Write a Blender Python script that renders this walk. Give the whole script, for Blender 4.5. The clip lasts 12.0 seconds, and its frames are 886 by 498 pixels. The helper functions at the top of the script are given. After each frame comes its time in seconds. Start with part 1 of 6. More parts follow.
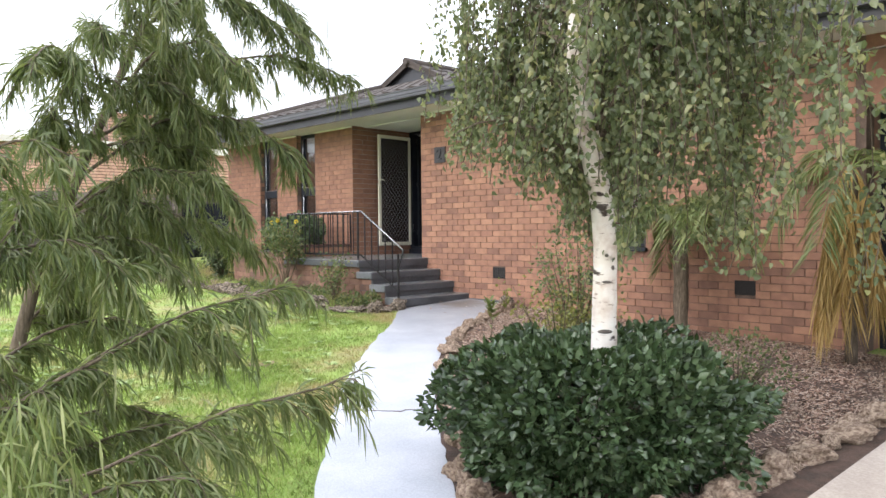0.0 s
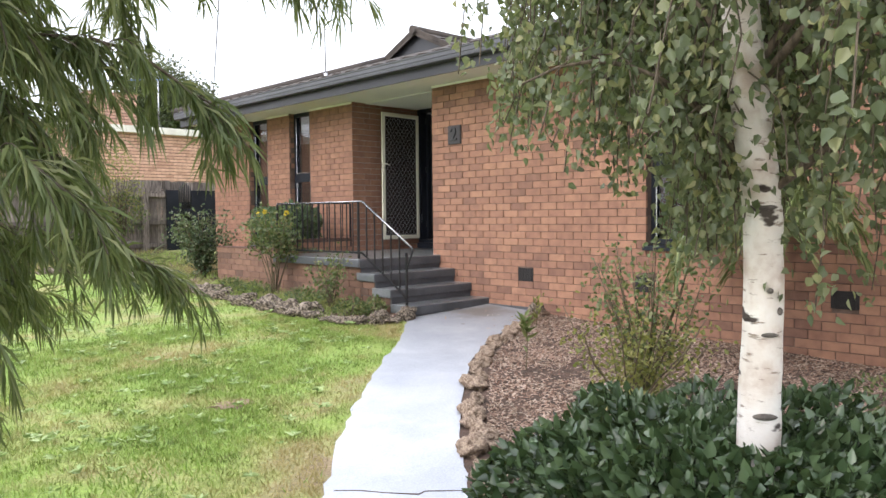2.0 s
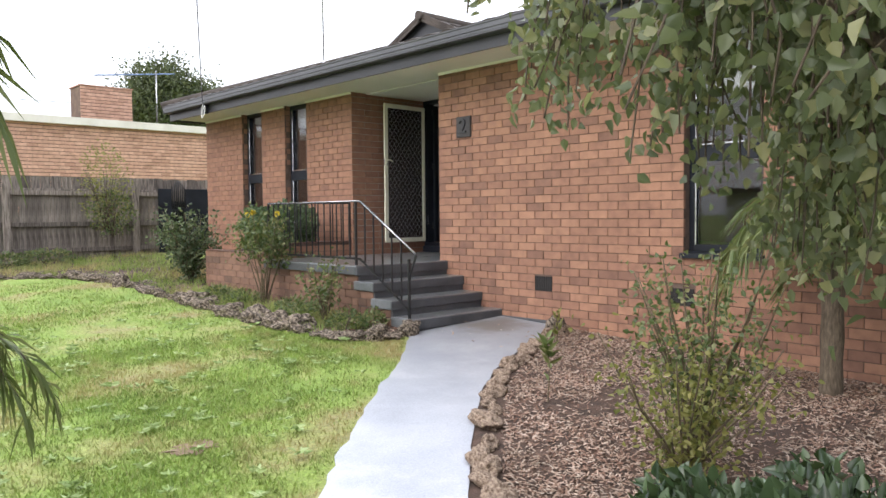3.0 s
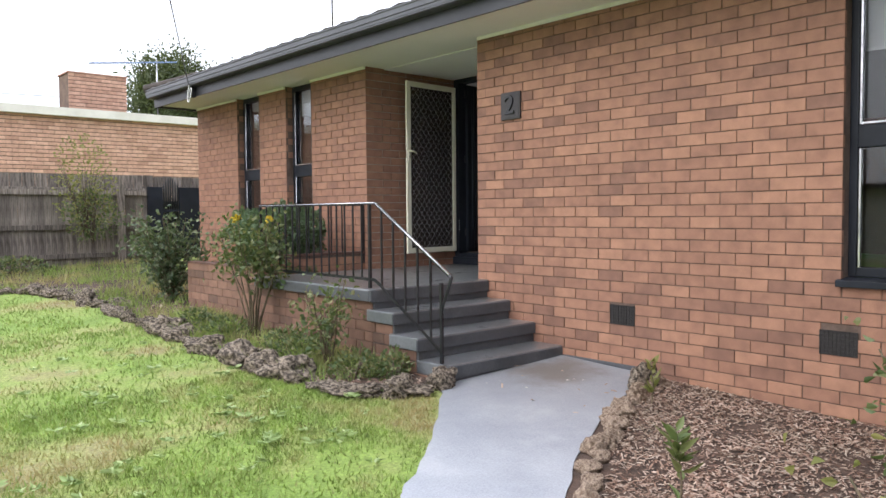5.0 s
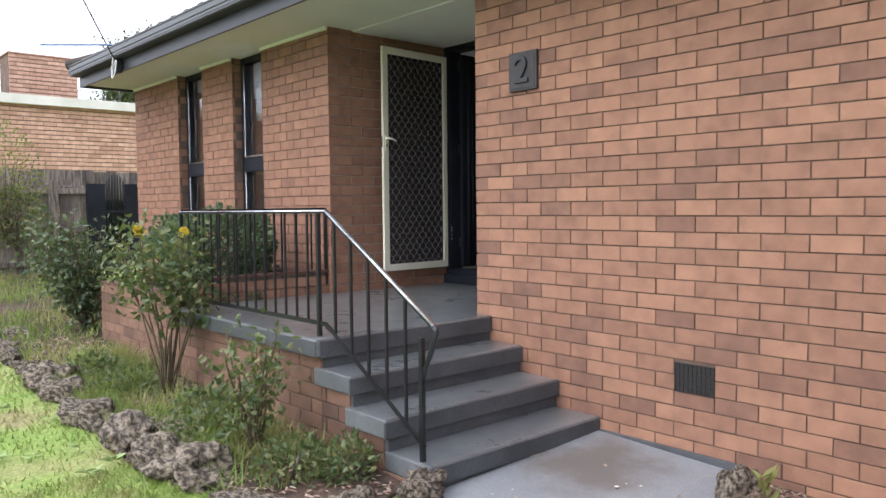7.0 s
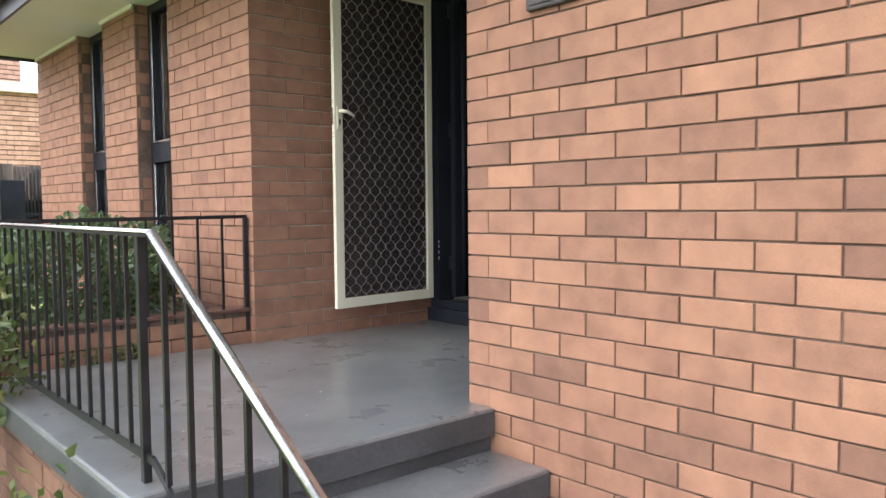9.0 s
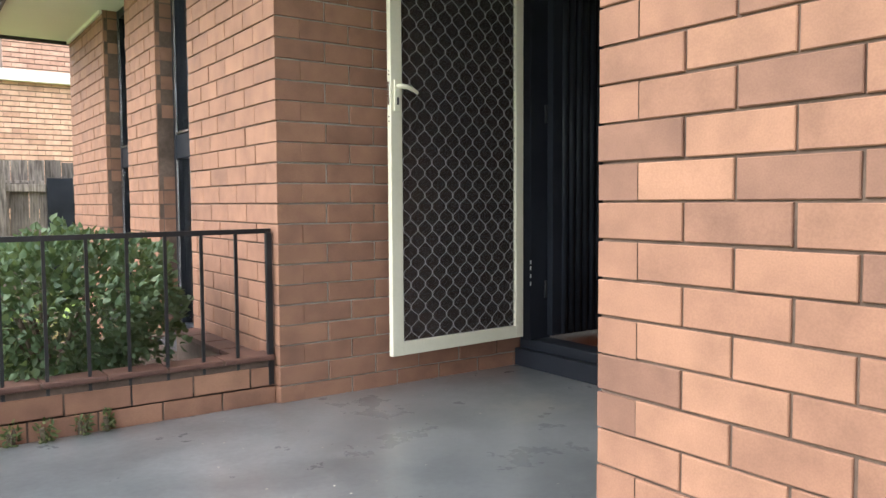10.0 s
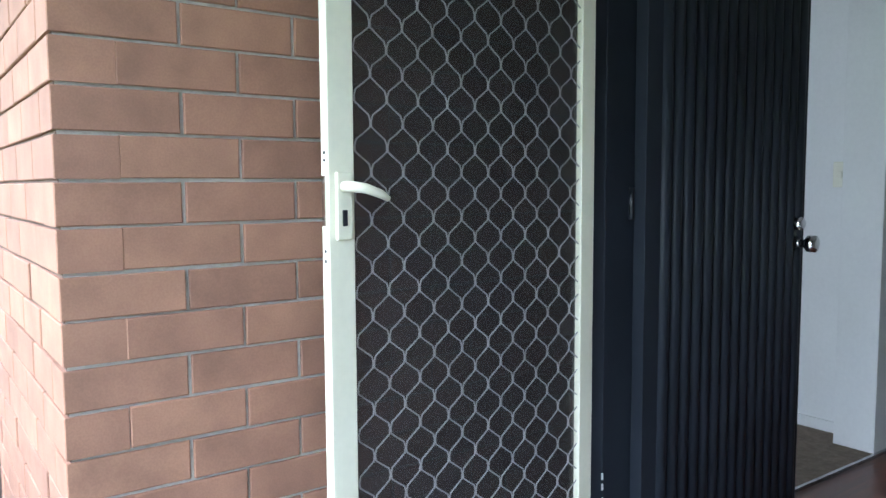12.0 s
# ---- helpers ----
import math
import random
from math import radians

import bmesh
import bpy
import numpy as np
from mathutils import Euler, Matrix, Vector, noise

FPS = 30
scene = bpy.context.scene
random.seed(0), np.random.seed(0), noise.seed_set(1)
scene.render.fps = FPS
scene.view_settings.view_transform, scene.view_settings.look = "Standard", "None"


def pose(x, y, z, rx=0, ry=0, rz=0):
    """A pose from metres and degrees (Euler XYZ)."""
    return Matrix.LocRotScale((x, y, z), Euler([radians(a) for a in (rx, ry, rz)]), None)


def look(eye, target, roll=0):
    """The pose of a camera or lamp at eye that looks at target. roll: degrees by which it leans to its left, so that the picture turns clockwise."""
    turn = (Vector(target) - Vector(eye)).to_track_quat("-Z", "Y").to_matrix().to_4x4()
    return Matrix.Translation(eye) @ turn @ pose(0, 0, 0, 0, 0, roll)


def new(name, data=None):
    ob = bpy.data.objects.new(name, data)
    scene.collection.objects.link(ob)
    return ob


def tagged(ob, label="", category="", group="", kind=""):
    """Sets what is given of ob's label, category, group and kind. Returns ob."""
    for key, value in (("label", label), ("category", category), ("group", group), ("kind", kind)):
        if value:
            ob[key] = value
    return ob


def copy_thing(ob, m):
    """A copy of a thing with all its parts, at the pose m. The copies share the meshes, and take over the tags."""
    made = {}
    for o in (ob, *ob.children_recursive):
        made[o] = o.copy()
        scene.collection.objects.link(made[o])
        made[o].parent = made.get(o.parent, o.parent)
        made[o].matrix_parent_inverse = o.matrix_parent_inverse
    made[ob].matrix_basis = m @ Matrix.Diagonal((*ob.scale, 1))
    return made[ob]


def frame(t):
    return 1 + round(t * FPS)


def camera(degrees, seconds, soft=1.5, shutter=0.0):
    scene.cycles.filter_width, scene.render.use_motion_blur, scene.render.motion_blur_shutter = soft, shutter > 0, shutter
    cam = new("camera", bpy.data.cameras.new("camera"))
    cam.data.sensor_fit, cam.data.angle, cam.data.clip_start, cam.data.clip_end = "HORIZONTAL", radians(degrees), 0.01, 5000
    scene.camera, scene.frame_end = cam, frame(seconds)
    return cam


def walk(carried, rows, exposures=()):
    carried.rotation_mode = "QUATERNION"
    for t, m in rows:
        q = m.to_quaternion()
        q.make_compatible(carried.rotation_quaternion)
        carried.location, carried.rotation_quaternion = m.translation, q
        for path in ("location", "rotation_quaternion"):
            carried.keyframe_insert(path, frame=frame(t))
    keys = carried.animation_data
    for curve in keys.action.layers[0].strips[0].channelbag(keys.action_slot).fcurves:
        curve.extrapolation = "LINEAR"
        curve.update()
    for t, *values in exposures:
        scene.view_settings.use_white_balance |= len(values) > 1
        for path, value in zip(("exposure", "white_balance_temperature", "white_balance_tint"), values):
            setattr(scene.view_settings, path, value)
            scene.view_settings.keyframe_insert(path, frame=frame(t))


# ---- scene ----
cam = camera(59.9, 12.0)
METRES, EYE, TILT, LEAN, TURN = 12.44, 1.0, 0.0, 0.0, -43.6
ROWS = [
    (0.0, 0.0, 0.0, 0.0, -0.01, -1.27, 0.54),
    (0.5, -0.0065, 0.0316, 0.0014, -0.0, -1.5, 0.49),
    (1.0, -0.0108, 0.0653, 0.0036, -0.01, -2.16, 0.52),
    (1.5, -0.0105, 0.1, 0.0079, 0.04, -2.36, 0.55),
    (2.0, -0.0137, 0.1396, 0.0097, 0.15, -2.44, 0.55),
    (2.5, -0.0135, 0.1802, 0.01, 0.23, -2.45, 0.48),
    (3.0, -0.012, 0.2226, 0.0116, 0.87, -2.48, 0.49),
    (5.0, -0.0307, 0.3934, 0.0175, 2.24, -2.59, 0.44),
    (5.5, -0.0305, 0.4342, 0.0209, 2.11, -2.9, 0.53),
    (6.0, -0.0336, 0.4756, 0.0229, 2.03, -3.02, 0.48),
    (6.5, -0.0342, 0.5174, 0.0236, 1.94, -3.05, 0.5),
    (7.0, -0.0315, 0.5592, 0.0263, 1.88, -3.05, 0.54),
    (9.0, -0.025, 0.7394, 0.0305, 2.33, -3.19, 0.5),
    (9.5, -0.0256, 0.7903, 0.0333, 4.33, -3.41, 0.55),
    (10.0, -0.035, 0.8416, 0.0357, 8.21, -3.44, 0.31),
    (10.5, -0.0446, 0.8876, 0.0452, 9.65, -3.7, 0.28),
    (11.0, -0.0539, 0.924, 0.0567, 9.84, -3.61, 0.27),
    (11.5, -0.0571, 0.9555, 0.0671, 9.37, -3.89, 0.38),
    (12.0, -0.0569, 0.9873, 0.0761, 7.73, -4.7, 0.3),
]
walk(cam, [(t, pose(0, 0, EYE, TILT, LEAN, TURN) @ pose(METRES * x, METRES * y, METRES * z, 90 + pitch, roll, yaw)) for t, x, y, z, yaw, pitch, roll in ROWS],
     [(0.0, 0.87, 6650, 12), (1.8, 0.8, 6650, 12), (3.0, 0.62, 6700, 12), (6.0, 0.63, 6400, 12), (7.5, 0.84, 6350, 12), (9.0, 1.2, 6650, 11), (9.5, 1.27, 6750, 11), (9.8, 1.38, 6700, 9), (10.4, 1.55, 6500, 6), (10.9, 1.7, 5600, 4), (11.5, 1.9, 5450, 3), (12.0, 2.35, 5400, 4)])

# ---- world, sun ----
world = bpy.data.worlds.new("overcast_sky")
scene.world = world
world.use_nodes = True
wn, wl = world.node_tree.nodes, world.node_tree.links
sky = wn.new("ShaderNodeTexSky")
sky.sky_type, sky.sun_disc = "NISHITA", False
sky.sun_elevation, sky.sun_rotation = radians(39), radians(-83)
sky.air_density, sky.dust_density = 1.0, 4.0
veil = wn.new("ShaderNodeMix")
veil.data_type = "RGBA"
veil.inputs[0].default_value = 0.8
place = wn.new("ShaderNodeTexCoord")
axes = wn.new("ShaderNodeSeparateXYZ")
wl.new(place.outputs["Generated"], axes.inputs[0])
rise = wn.new("ShaderNodeMapRange")
rise.inputs["To Min"].default_value, rise.inputs["To Max"].default_value = 0.86, 1.5
wl.new(axes.outputs["Z"], rise.inputs["Value"])
cloud = wn.new("ShaderNodeVectorMath")
cloud.operation = "SCALE"
cloud.inputs[0].default_value = (10.7, 11.4, 12.6)
wl.new(rise.outputs[0], cloud.inputs["Scale"])
wl.new(cloud.outputs[0], veil.inputs[7])
wl.new(sky.outputs[0], veil.inputs[6])
wl.new(veil.outputs[2], wn["Background"].inputs[0])
wn["Background"].inputs[1].default_value = 0.128
sun_data = bpy.data.lights.new("sun", "SUN")
sun_data.energy, sun_data.angle, sun_data.color = 1.0, radians(45), (1.0, 0.95, 0.89)
sun = new("sun", sun_data)
sun.matrix_world = look((-10.0, 1.2, 8.2), (0, 0, 0))

for wy in (12.36, 13.71):
    daylight = bpy.data.lights.new("window_daylight", "AREA")
    daylight.shape, daylight.size, daylight.size_y, daylight.energy, daylight.color = "RECTANGLE", 0.5, 1.9, 8, (0.92, 0.96, 1.0)
    new("window_daylight", daylight).matrix_world = look((8.47, wy, 1.75), (9.5, wy, 1.7))


# ---- small tools ----
def mesh_of(name, verts, faces, smooth=False):
    me = bpy.data.meshes.new(name)
    me.from_pydata([tuple(v) for v in verts], [], [tuple(f) for f in faces])
    if smooth:
        me.polygons.foreach_set("use_smooth", [True] * len(me.polygons))
    me.update()
    return me


def mesh_np(name, verts, faces, smooth=False):
    """verts: n x 3 array, faces: m x k array of equal sided faces."""
    me = bpy.data.meshes.new(name)
    n, (m, k) = len(verts), faces.shape
    me.vertices.add(n)
    me.vertices.foreach_set("co", np.asarray(verts, dtype=np.float32).ravel())
    me.loops.add(m * k)
    me.loops.foreach_set("vertex_index", faces.ravel().astype(np.int32))
    me.polygons.add(m)
    me.polygons.foreach_set("loop_start", (np.arange(m) * k).astype(np.int32))
    if smooth:
        me.polygons.foreach_set("use_smooth", [True] * m)
    me.update(calc_edges=True)
    return me


def bm_box(lo, hi, bevel=0.0, bm=None):
    bm = bm or bmesh.new()
    lo, hi = Vector(lo), Vector(hi)
    made = bmesh.ops.create_cube(bm, size=1.0, matrix=Matrix.Translation((lo + hi) / 2) @ Matrix.Diagonal((*(hi - lo), 1)))
    if bevel:
        vs = set(made["verts"])
        es = [e for e in bm.edges if e.verts[0] in vs and e.verts[1] in vs]
        bmesh.ops.bevel(bm, geom=es, offset=bevel, segments=2, affect="EDGES", profile=0.6)
    return bm


def bm_prism(points, z0, z1, bm=None):
    """Upright prism over a plan polygon; z0, z1 numbers or functions of x, y."""
    bm = bm or bmesh.new()
    f0 = z0 if callable(z0) else (lambda x, y: z0)
    f1 = z1 if callable(z1) else (lambda x, y: z1)
    low = [bm.verts.new((x, y, f0(x, y))) for x, y in points]
    top = [bm.verts.new((x, y, f1(x, y))) for x, y in points]
    n = len(points)
    bm.faces.new(low[::-1])
    bm.faces.new(top)
    for i in range(n):
        bm.faces.new((low[i], low[(i + 1) % n], top[(i + 1) % n], top[i]))
    bmesh.ops.recalc_face_normals(bm, faces=bm.faces[:])
    return bm


def bm_tube(points, radii, sides=8, bm=None, cap=True):
    bm = bm or bmesh.new()
    pts = [Vector(p) for p in points]
    rings = []
    for i, p in enumerate(pts):
        way = (pts[min(i + 1, len(pts) - 1)] - pts[max(i - 1, 0)]).normalized()
        a = way.orthogonal().normalized() if i == 0 else (a - way * a.dot(way)).normalized()
        b = way.cross(a)
        r = radii[i] if isinstance(radii, (list, tuple)) else radii
        rings.append([bm.verts.new(p + (a * math.cos(q) + b * math.sin(q)) * r) for q in (2 * math.pi * j / sides for j in range(sides))])
    for u, v in zip(rings, rings[1:]):
        for j in range(sides):
            f = bm.faces.new((u[j], u[(j + 1) % sides], v[(j + 1) % sides], v[j]))
            f.smooth = True
    if cap:
        bm.faces.new(rings[0][::-1])
        bm.faces.new(rings[-1])
    return bm


def bm_bar(a, b, w, d, bm=None):
    """Square bar from a to b."""
    bm = bm or bmesh.new()
    a, b = Vector(a), Vector(b)
    m = Matrix.Translation((a + b) / 2) @ (b - a).to_track_quat("Z", "Y").to_matrix().to_4x4()
    bmesh.ops.create_cube(bm, size=1.0, matrix=m @ Matrix.Diagonal((w, d, (b - a).length, 1)))
    return bm


def link(name, me, material, parent=None, label=""):
    if isinstance(me, bmesh.types.BMesh):
        bm, me = me, bpy.data.meshes.new(name)
        bm.to_mesh(me)
        bm.free()
    if material and not me.materials:
        me.materials.append(material)
    ob = new(name, me)
    if parent:
        ob.parent = parent
    return tagged(ob, label)


def part(name, bm, material, parent, label=""):
    return link(name, bm, material, parent, label)


def thing(name, label, category, group="", at=(0, 0, 0)):
    ob = new(name)
    ob.location = at
    ob.empty_display_size = 0.1
    return tagged(ob, label, category, group)


def struct(name, bm, material, label, category=""):
    return tagged(link(name, bm, material), label, category or name.rstrip("0123456789_").replace("_", " "), kind="structure")


def ground_z(x, y):
    s = x + y
    s = max(-14.0, min(34.0, s))
    return -0.69 + 0.042 * s


# ---- materials ----
def material(name):
    m = bpy.data.materials.new(name)
    m.use_nodes = True
    t = m.node_tree
    return m, t.nodes, t.links, t.nodes["Principled BSDF"]


def ramp(n, stops):
    r = n.new("ShaderNodeValToRGB")
    while len(r.color_ramp.elements) < len(stops):
        r.color_ramp.elements.new(0.5)
    for e, (p, c) in zip(r.color_ramp.elements, stops):
        e.position, e.color = p, (*c, 1)
    return r


def mixed(n, l, a, b, fac, mode="MIX"):
    x = n.new("ShaderNodeMix")
    x.data_type, x.blend_type = "RGBA", mode
    for k, v in ((0, fac), (6, a), (7, b)):
        if isinstance(v, bpy.types.NodeSocket):
            l.new(v, x.inputs[k])
        elif k == 0:
            x.inputs[0].default_value = v
        else:
            x.inputs[k].default_value = (*v, 1)
    return x.outputs[2]


def tex(n, l, scale, detail=4.0, rough=0.6, stretch=None):
    c = n.new("ShaderNodeTexCoord")
    t = n.new("ShaderNodeTexNoise")
    t.inputs["Scale"].default_value, t.inputs["Detail"].default_value, t.inputs["Roughness"].default_value = scale, detail, rough
    if stretch:
        mp = n.new("ShaderNodeMapping")
        mp.inputs["Scale"].default_value = stretch
        l.new(c.outputs["Object"], mp.inputs[0])
        l.new(mp.outputs[0], t.inputs[0])
    else:
        l.new(c.outputs["Object"], t.inputs[0])
    return t.outputs[0]


def relief(n, l, b, height, strength, distance=0.01):
    bp = n.new("ShaderNodeBump")
    bp.inputs["Strength"].default_value, bp.inputs["Distance"].default_value = strength, distance
    l.new(height, bp.inputs["Height"])
    l.new(bp.outputs[0], b.inputs["Normal"])


def simple(name, dark, light, scale, roughness=0.7, bump=0.2, metal=0.0, fine=60.0, stretch=None, distance=0.004, spread=(0.35, 0.65), grain=0.82):
    """Two-scale noise between two colours, with fine relief."""
    m, n, l, b = material(name)
    r = ramp(n, [(spread[0], dark), (spread[1], light)])
    l.new(tex(n, l, scale, 5, 0.6, stretch), r.inputs[0])
    f = tex(n, l, fine, 3, 0.6, stretch)
    g = ramp(n, [(0.3, (grain, grain, grain)), (0.7, (1.09 - 0.09 * (grain - 0.82) / 0.18,) * 3)])
    l.new(f, g.inputs[0])
    l.new(mixed(n, l, r.outputs[0], g.outputs[0], 1.0, "MULTIPLY"), b.inputs["Base Color"])
    b.inputs["Roughness"].default_value, b.inputs["Metallic"].default_value = roughness, metal
    relief(n, l, b, f, bump, distance)
    return m


def brick_mat(name, lo, mid, hi):
    m, n, l, b = material(name)
    info = n.new("ShaderNodeObjectInfo")
    isl = n.new("ShaderNodeNewGeometry")
    add = n.new("ShaderNodeMath")
    add.operation = "ADD"
    l.new(info.outputs["Random"], add.inputs[0])
    l.new(isl.outputs["Random Per Island"], add.inputs[1])
    fr = n.new("ShaderNodeMath")
    fr.operation = "FRACT"
    l.new(add.outputs[0], fr.inputs[0])
    r = ramp(n, [(0.0, lo), (0.12, lo), (0.2, mid), (0.6, mid), (0.85, hi), (1.0, hi)])
    l.new(fr.outputs[0], r.inputs[0])
    c = n.new("ShaderNodeTexCoord")
    wn_ = n.new("ShaderNodeVectorMath")
    wn_.operation = "ADD"
    l.new(c.outputs["Object"], wn_.inputs[0])
    l.new(info.outputs["Location"], wn_.inputs[1])
    cloud = n.new("ShaderNodeTexNoise")
    cloud.inputs["Scale"].default_value, cloud.inputs["Detail"].default_value = 9.0, 5
    l.new(wn_.outputs[0], cloud.inputs[0])
    cr = ramp(n, [(0.3, (0.78, 0.76, 0.76)), (0.7, (1.12, 1.1, 1.08))])
    l.new(cloud.outputs[0], cr.inputs[0])
    col = mixed(n, l, r.outputs[0], cr.outputs[0], 1.0, "MULTIPLY")
    grit = n.new("ShaderNodeTexNoise")
    grit.inputs["Scale"].default_value, grit.inputs["Detail"].default_value = 260.0, 3
    l.new(wn_.outputs[0], grit.inputs[0])
    gr = ramp(n, [(0.36, (0.92, 0.91, 0.91)), (0.64, (1.04, 1.04, 1.04))])
    l.new(grit.outputs[0], gr.inputs[0])
    l.new(mixed(n, l, col, gr.outputs[0], 1.0, "MULTIPLY"), b.inputs["Base Color"])
    b.inputs["Roughness"].default_value = 0.78
    relief(n, l, b, grit.outputs[0], 0.12, 0.0015)
    return m


def leaf_mat(name, cols, gloss=0.45, through_light=0.3, coat=0.4, dry=None, mottle=None):
    m, n, l, b = material(name)
    isl = n.new("ShaderNodeNewGeometry")
    r = ramp(n, [(i / max(1, len(cols) - 1), c) for i, c in enumerate(cols)])
    l.new(isl.outputs["Random Per Island"], r.inputs[0])
    v = ramp(n, [(0.3, (0.75, 0.78, 0.75)), (0.7, (1.15, 1.12, 1.1))])
    l.new(tex(n, l, 2.2, 3), v.inputs[0])
    col = mixed(n, l, r.outputs[0], v.outputs[0], 1.0, "MULTIPLY")
    if mottle:
        w = ramp(n, [(0.34, (mottle[1],) * 3), (0.62, (mottle[2],) * 3)])
        l.new(tex(n, l, mottle[0], 5, 0.7), w.inputs[0])
        col = mixed(n, l, col, w.outputs[0], 1.0, "MULTIPLY")
    if dry:
        d = ramp(n, [(0.5, (0, 0, 0)), (0.62, (0.85, 0.85, 0.85))])
        l.new(tex(n, l, 0.9, 6, 0.65), d.inputs[0])
        col = mixed(n, l, col, dry, d.outputs[0])
    l.new(col, b.inputs["Base Color"])
    b.inputs["Roughness"].default_value = gloss
    b.inputs["Specular IOR Level"].default_value = coat
    tr = n.new("ShaderNodeBsdfTranslucent")
    l.new(mixed(n, l, col, (0.5, 0.6, 0.1), 0.25), tr.inputs[0])
    mx = n.new("ShaderNodeMixShader")
    mx.inputs[0].default_value = through_light
    l.new(b.outputs[0], mx.inputs[1])
    l.new(tr.outputs[0], mx.inputs[2])
    l.new(mx.outputs[0], n["Material Output"].inputs[0])
    return m


BRICK = brick_mat("salmon_brick", (0.205, 0.109, 0.077), (0.272, 0.143, 0.096), (0.33, 0.178, 0.117))
EVENBRICK = brick_mat("even_salmon_brick", (0.245, 0.129, 0.088), (0.272, 0.143, 0.096), (0.3, 0.16, 0.106))
# Salmon brick darkened: weathering and the shade below the porch, both in the colour.
BASEBRICK = brick_mat("weathered_shaded_brick", (0.13, 0.078, 0.058), (0.185, 0.105, 0.074), (0.235, 0.135, 0.095))
NEIGH = brick_mat("tan_brick", (0.47, 0.27, 0.19), (0.56, 0.335, 0.24), (0.62, 0.385, 0.28))
MORTAR = simple("dark_mortar", (0.085, 0.058, 0.046), (0.165, 0.115, 0.092), 5, 0.95, 0.5)
PALEMORTAR = simple("tan_mortar", (0.12, 0.08, 0.06), (0.18, 0.125, 0.09), 5, 0.95, 0.5)
GREYMORTAR = simple("grey_mortar", (0.28, 0.26, 0.24), (0.42, 0.39, 0.36), 5, 0.95, 0.5)
PATHGREY = simple("grey_path_paint", (0.36, 0.385, 0.44), (0.46, 0.485, 0.54), 1.6, 0.5, 0.25, fine=90)
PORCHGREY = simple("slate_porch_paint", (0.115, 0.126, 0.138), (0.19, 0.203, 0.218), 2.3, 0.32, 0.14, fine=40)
STEPGREY = simple("dark_step_grey", (0.05, 0.055, 0.062), (0.085, 0.09, 0.1), 3.0, 0.5, 0.25, fine=60)
CONCRETE = simple("bare_concrete", (0.34, 0.29, 0.25), (0.48, 0.42, 0.37), 1.4, 0.85, 0.4, fine=50)
DARKPAINT = simple("charcoal_paint", (0.011, 0.0135, 0.0195), (0.019, 0.023, 0.032), 2.0, 0.46, 0.08, grain=0.97)
DARKPAINT.node_tree.nodes["Principled BSDF"].inputs["Specular IOR Level"].default_value = 0.22
BROWNPAINT = simple("dark_brown_paint", (0.02, 0.016, 0.016), (0.035, 0.028, 0.026), 2.0, 0.45, 0.08, grain=0.97)
FASCIA = simple("charcoal_fascia", (0.02, 0.021, 0.027), (0.032, 0.033, 0.04), 1.5, 0.4, 0.05, grain=0.97)
GUTTER = simple("grey_gutter", (0.055, 0.056, 0.066), (0.08, 0.082, 0.095), 1.5, 0.38, 0.05, grain=0.97)
SOFFIT = simple("cream_soffit", (0.74, 0.74, 0.69), (0.81, 0.8, 0.75), 0.8, 0.7, 0.02, grain=0.97)
ROOFTILE = simple("brown_roof_tile", (0.035, 0.027, 0.024), (0.075, 0.06, 0.052), 3.0, 0.8, 0.4)
IRON = simple("black_iron", (0.008, 0.009, 0.012), (0.018, 0.019, 0.023), 8, 0.36, 0.05, grain=0.97)
STEEL = simple("worn_steel_rail", (0.34, 0.34, 0.36), (0.62, 0.62, 0.64), 9, 0.24, 0.03, metal=0.9, grain=0.9)
CREAMMETAL = simple("cream_powdercoat", (0.66, 0.64, 0.52), (0.74, 0.72, 0.6), 2.0, 0.4, 0.05, grain=0.97)
GRILLE = simple("grey_grille", (0.23, 0.22, 0.22), (0.34, 0.325, 0.325), 10, 0.32, 0.05, metal=0.3, grain=0.97)
SCREEN = simple("dark_flyscreen", (0.012, 0.011, 0.011), (0.022, 0.019, 0.019), 60, 0.7, 0.1)
CHROME = simple("chrome", (0.6, 0.6, 0.6), (0.75, 0.75, 0.75), 5, 0.15, 0.0, metal=1.0)
WHITE = simple("white_plaster", (0.74, 0.74, 0.74), (0.8, 0.8, 0.8), 1.0, 0.75, 0.02, grain=0.97)
CEILWHITE = simple("white_ceiling_paint", (0.76, 0.76, 0.74), (0.81, 0.81, 0.79), 1.0, 0.8, 0.05, grain=0.97)
CURTAIN = simple("pale_curtain", (0.6, 0.6, 0.6), (0.75, 0.75, 0.74), 3.0, 0.9, 0.1, grain=0.97)
CARPET = simple("brown_carpet", (0.14, 0.11, 0.08), (0.22, 0.17, 0.13), 30, 0.95, 0.5, fine=300)
TIMBERFLOOR = simple("red_timber_floor", (0.066, 0.018, 0.008), (0.114, 0.033, 0.014), 5, 0.3, 0.08, stretch=(1, 14, 1))
PALING = simple("weathered_paling", (0.08, 0.066, 0.058), (0.27, 0.235, 0.21), 7, 0.9, 0.5, stretch=(6, 6, 0.6))
ROCK = simple("lava_rock", (0.05, 0.037, 0.028), (0.38, 0.31, 0.24), 5, 0.95, 0.8, fine=26, distance=0.03, spread=(0.42, 0.62), grain=0.6)
TANROCK = simple("tan_rock", (0.13, 0.08, 0.056), (0.44, 0.34, 0.255), 5, 0.95, 0.7, fine=24, distance=0.02)


